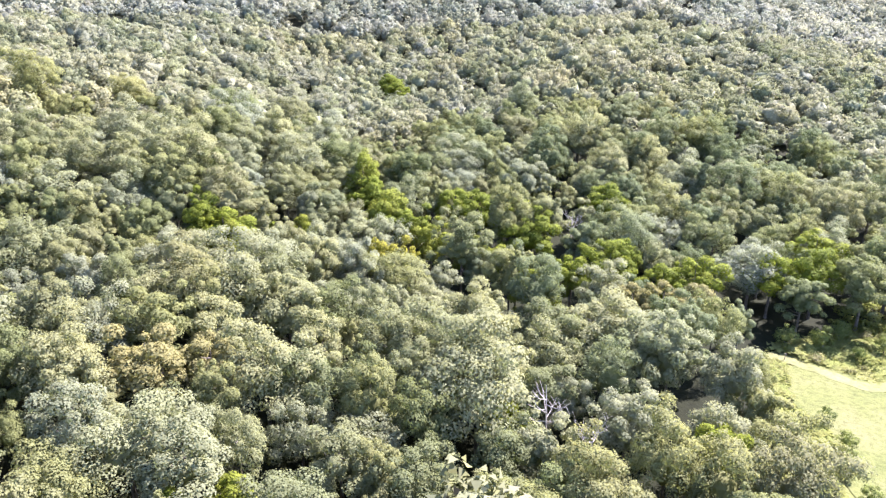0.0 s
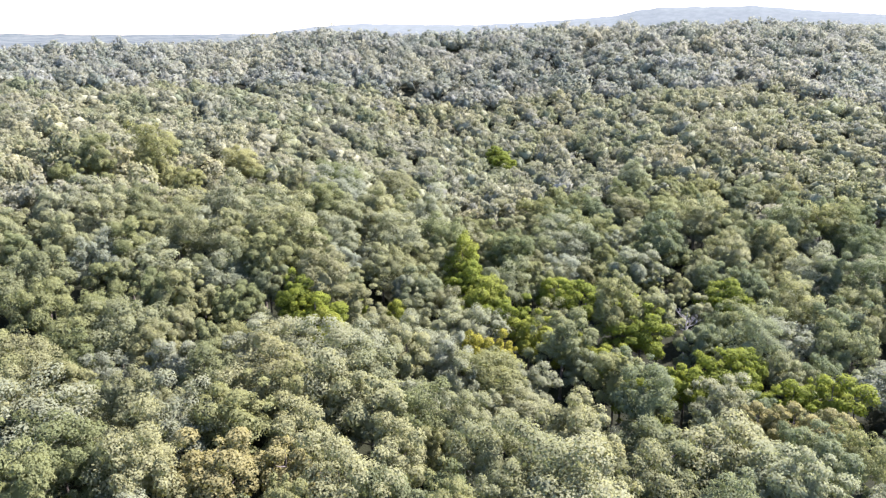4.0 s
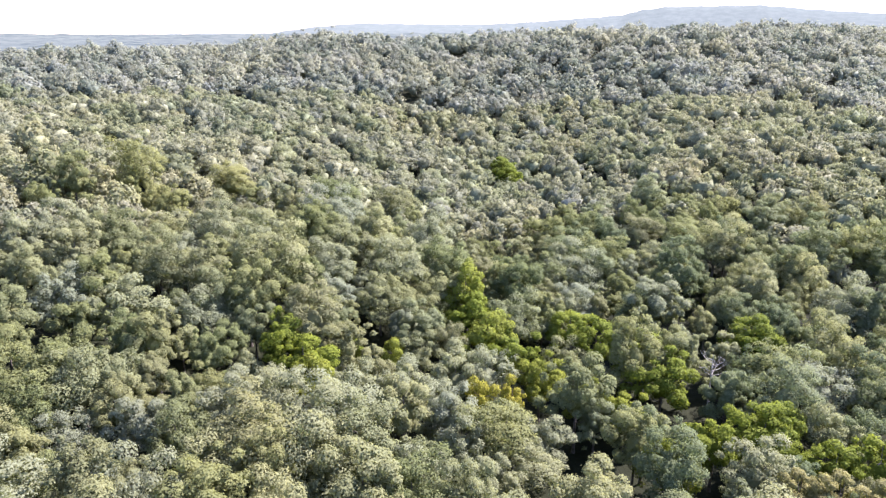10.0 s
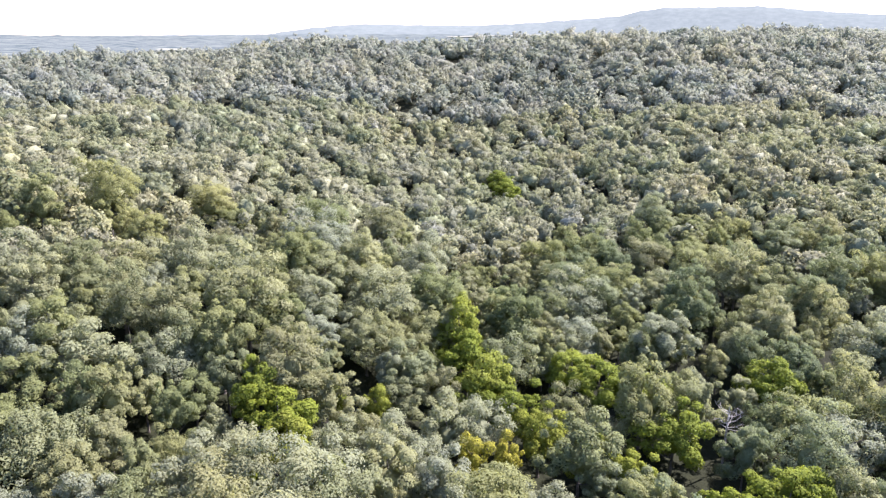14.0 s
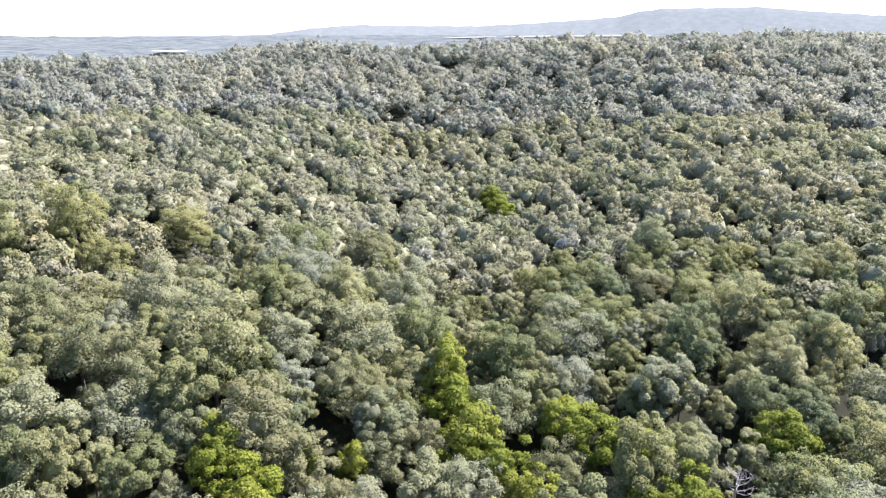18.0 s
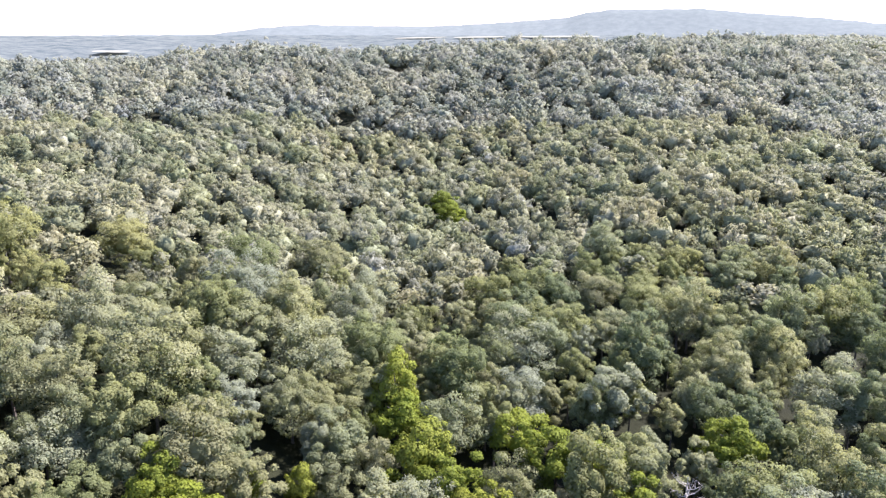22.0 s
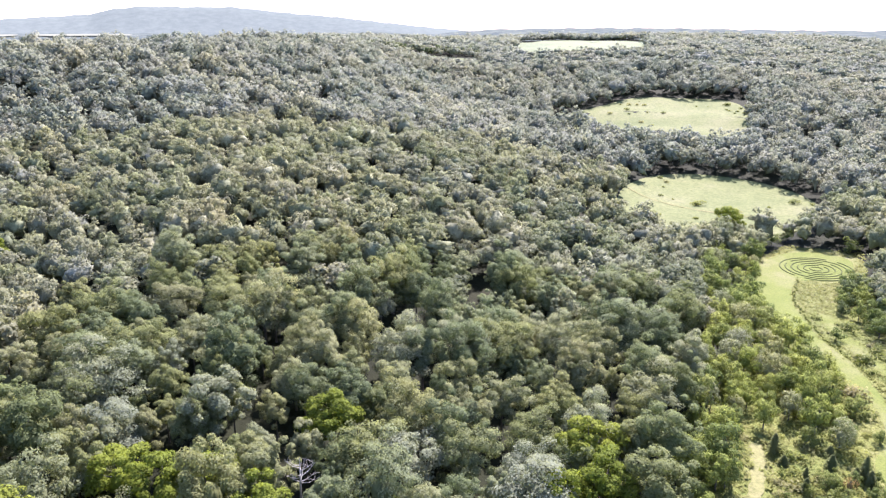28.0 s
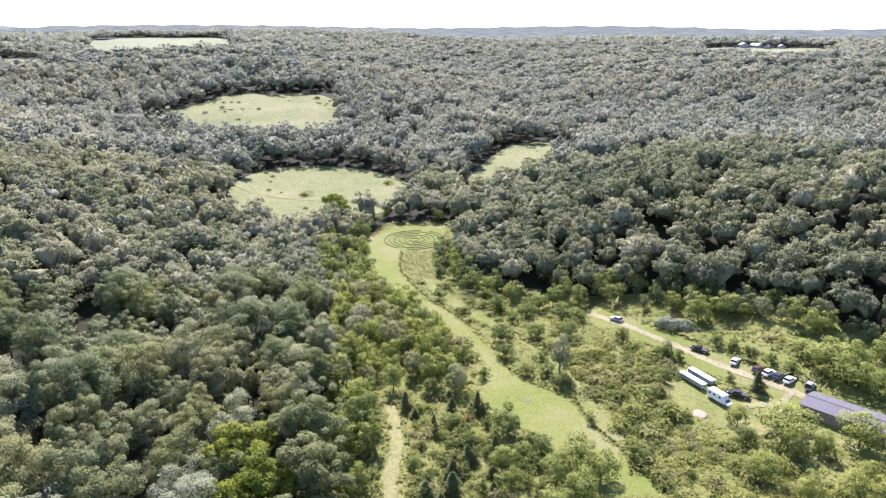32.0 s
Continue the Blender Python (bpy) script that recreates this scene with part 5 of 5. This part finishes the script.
u = Vector((-0.436, -0.90))
nrm = Vector((-0.9, 0.436))
c = Vector((203.2, 15.1)) + u * (LB / 2) + nrm * (WB / 2 + 0.4)
barn.matrix_basis = pose(c.x, c.y, 1.2, 0, 0, math.degrees(math.atan2(-u.y, -u.x)))

# turf labyrinth: broken rings of taller turf in the mown grass
turf = ground_material("dark_turf", [(0.3, (0.05, 0.065, 0.02)), (0.7, (0.085, 0.1, 0.035))], 0.3, 2.0, 0.5)
lab = tagged(new("turf_labyrinth"), "round turf labyrinth of dark concentric rings in mown grass", "labyrinth")
CL = (311.5, 175.5)
for n, r in enumerate((2.4, 4.8, 7.2, 9.6, 12.0, 14.2)):
    for a0, a1 in ((8, 172), (186, 352)) if n % 2 else ((-80, 84), (98, 262)):
        bm = bmesh.new()
        pr = None
        for a in np.linspace(radians(a0 + 18 / r), radians(a1 - 18 / r), 22):
            ring = []
            for dr, dz in ((-0.3, 0.0), (-0.18, 0.25), (0.18, 0.25), (0.3, 0.0)):
                px, py = CL[0] + (r + dr) * math.cos(a), CL[1] + (r + dr) * math.sin(a)
                ring.append(bm.verts.new((px - CL[0], py - CL[1], float(land(px, py)) + 0.24 + dz)))
            if pr:
                for i in range(3):
                    bm.faces.new((pr[i], pr[i + 1], ring[i + 1], ring[i]))
            pr = ring
        part("ring", bm, turf, lab)
lab.location = (CL[0], CL[1], 0)

# fire ring on the lawn
fire = tagged(new("fire_pit"), "small ring of grey stones on the mown lawn", "fire pit")
stone = plain("grey_stone", (0.16, 0.155, 0.15), 0.9, 0.0, 0.5)
for k in range(12):
    bm = bmesh.new()
    box(bm, (0.5, 0.36, 0.3), (0, 0, 0), 0.09)
    ob = part("stone", bm, stone, fire)
    ob.matrix_basis = pose(1.2 * math.cos(k * 0.5236), 1.2 * math.sin(k * 0.5236), 0.12, 0, 0, 30 * k + 90 + 7 * (k % 3))
bm = bmesh.new()
bmesh.ops.create_circle(bm, cap_ends=True, segments=16, radius=1.0)
part("ash_bed", bm, plain("grey_ash", (0.17, 0.165, 0.16), 0.95), fire)
fire.matrix_basis = pose(180, 87, float(land(180, 87)) + 0.27)
fire.scale = (0.5, 0.5, 0.4)

# heap of bare soil
v, f = BALL2
g = np.random.default_rng(9)
lump = v * (1 + 0.08 * g.normal(size=(len(v), 1))) * [2.6, 2.0, 0.3]
heap = tagged(mesh_object("soil_heap", lump, f, mat_soil), "low heap of pinkish bare soil beside the motorhome", "soil heap")
heap.location = (188.5, 43, float(land(188.5, 43)) + 0.2)

# grey-leaved thicket mound by the road, and a post where the path turns
leaf_grey = leaf_material("grey_foliage", [(0.0, (0.17, 0.19, 0.17)), (1.0, (0.2, 0.215, 0.19))], single=True)
hedge = foliage("hedge", crown(2600, 0.34, 14, 5.0, 1.9, 0.0, reach=0.75, lobe=0.3, seed=77), leaf_grey)
hedge.scale = (1.15, 0.6, 1.1)
hedge.matrix_basis = pose(235.5, 52, float(land(235.5, 52)), 0, 0, 78) @ Matrix.Diagonal((1.25, 0.55, 1.0, 1))
tagged(hedge, "long clipped-looking mound of grey-green bushes", "hedge")
post = tagged(new("path_post"), "short brown wooden post where the path turns", "post")
bm = bmesh.new()
box(bm, (0.16, 0.16, 1.5), (0, 0, 0.7), 0.02)
part("shaft", bm, barn_wood, post)
bm = bmesh.new()
box(bm, (0.05, 0.5, 0.3), (0.1, 0, 1.2), 0.01)
part("board", bm, barn_wood, post)
place(post, 92.5, 106.5, 40)
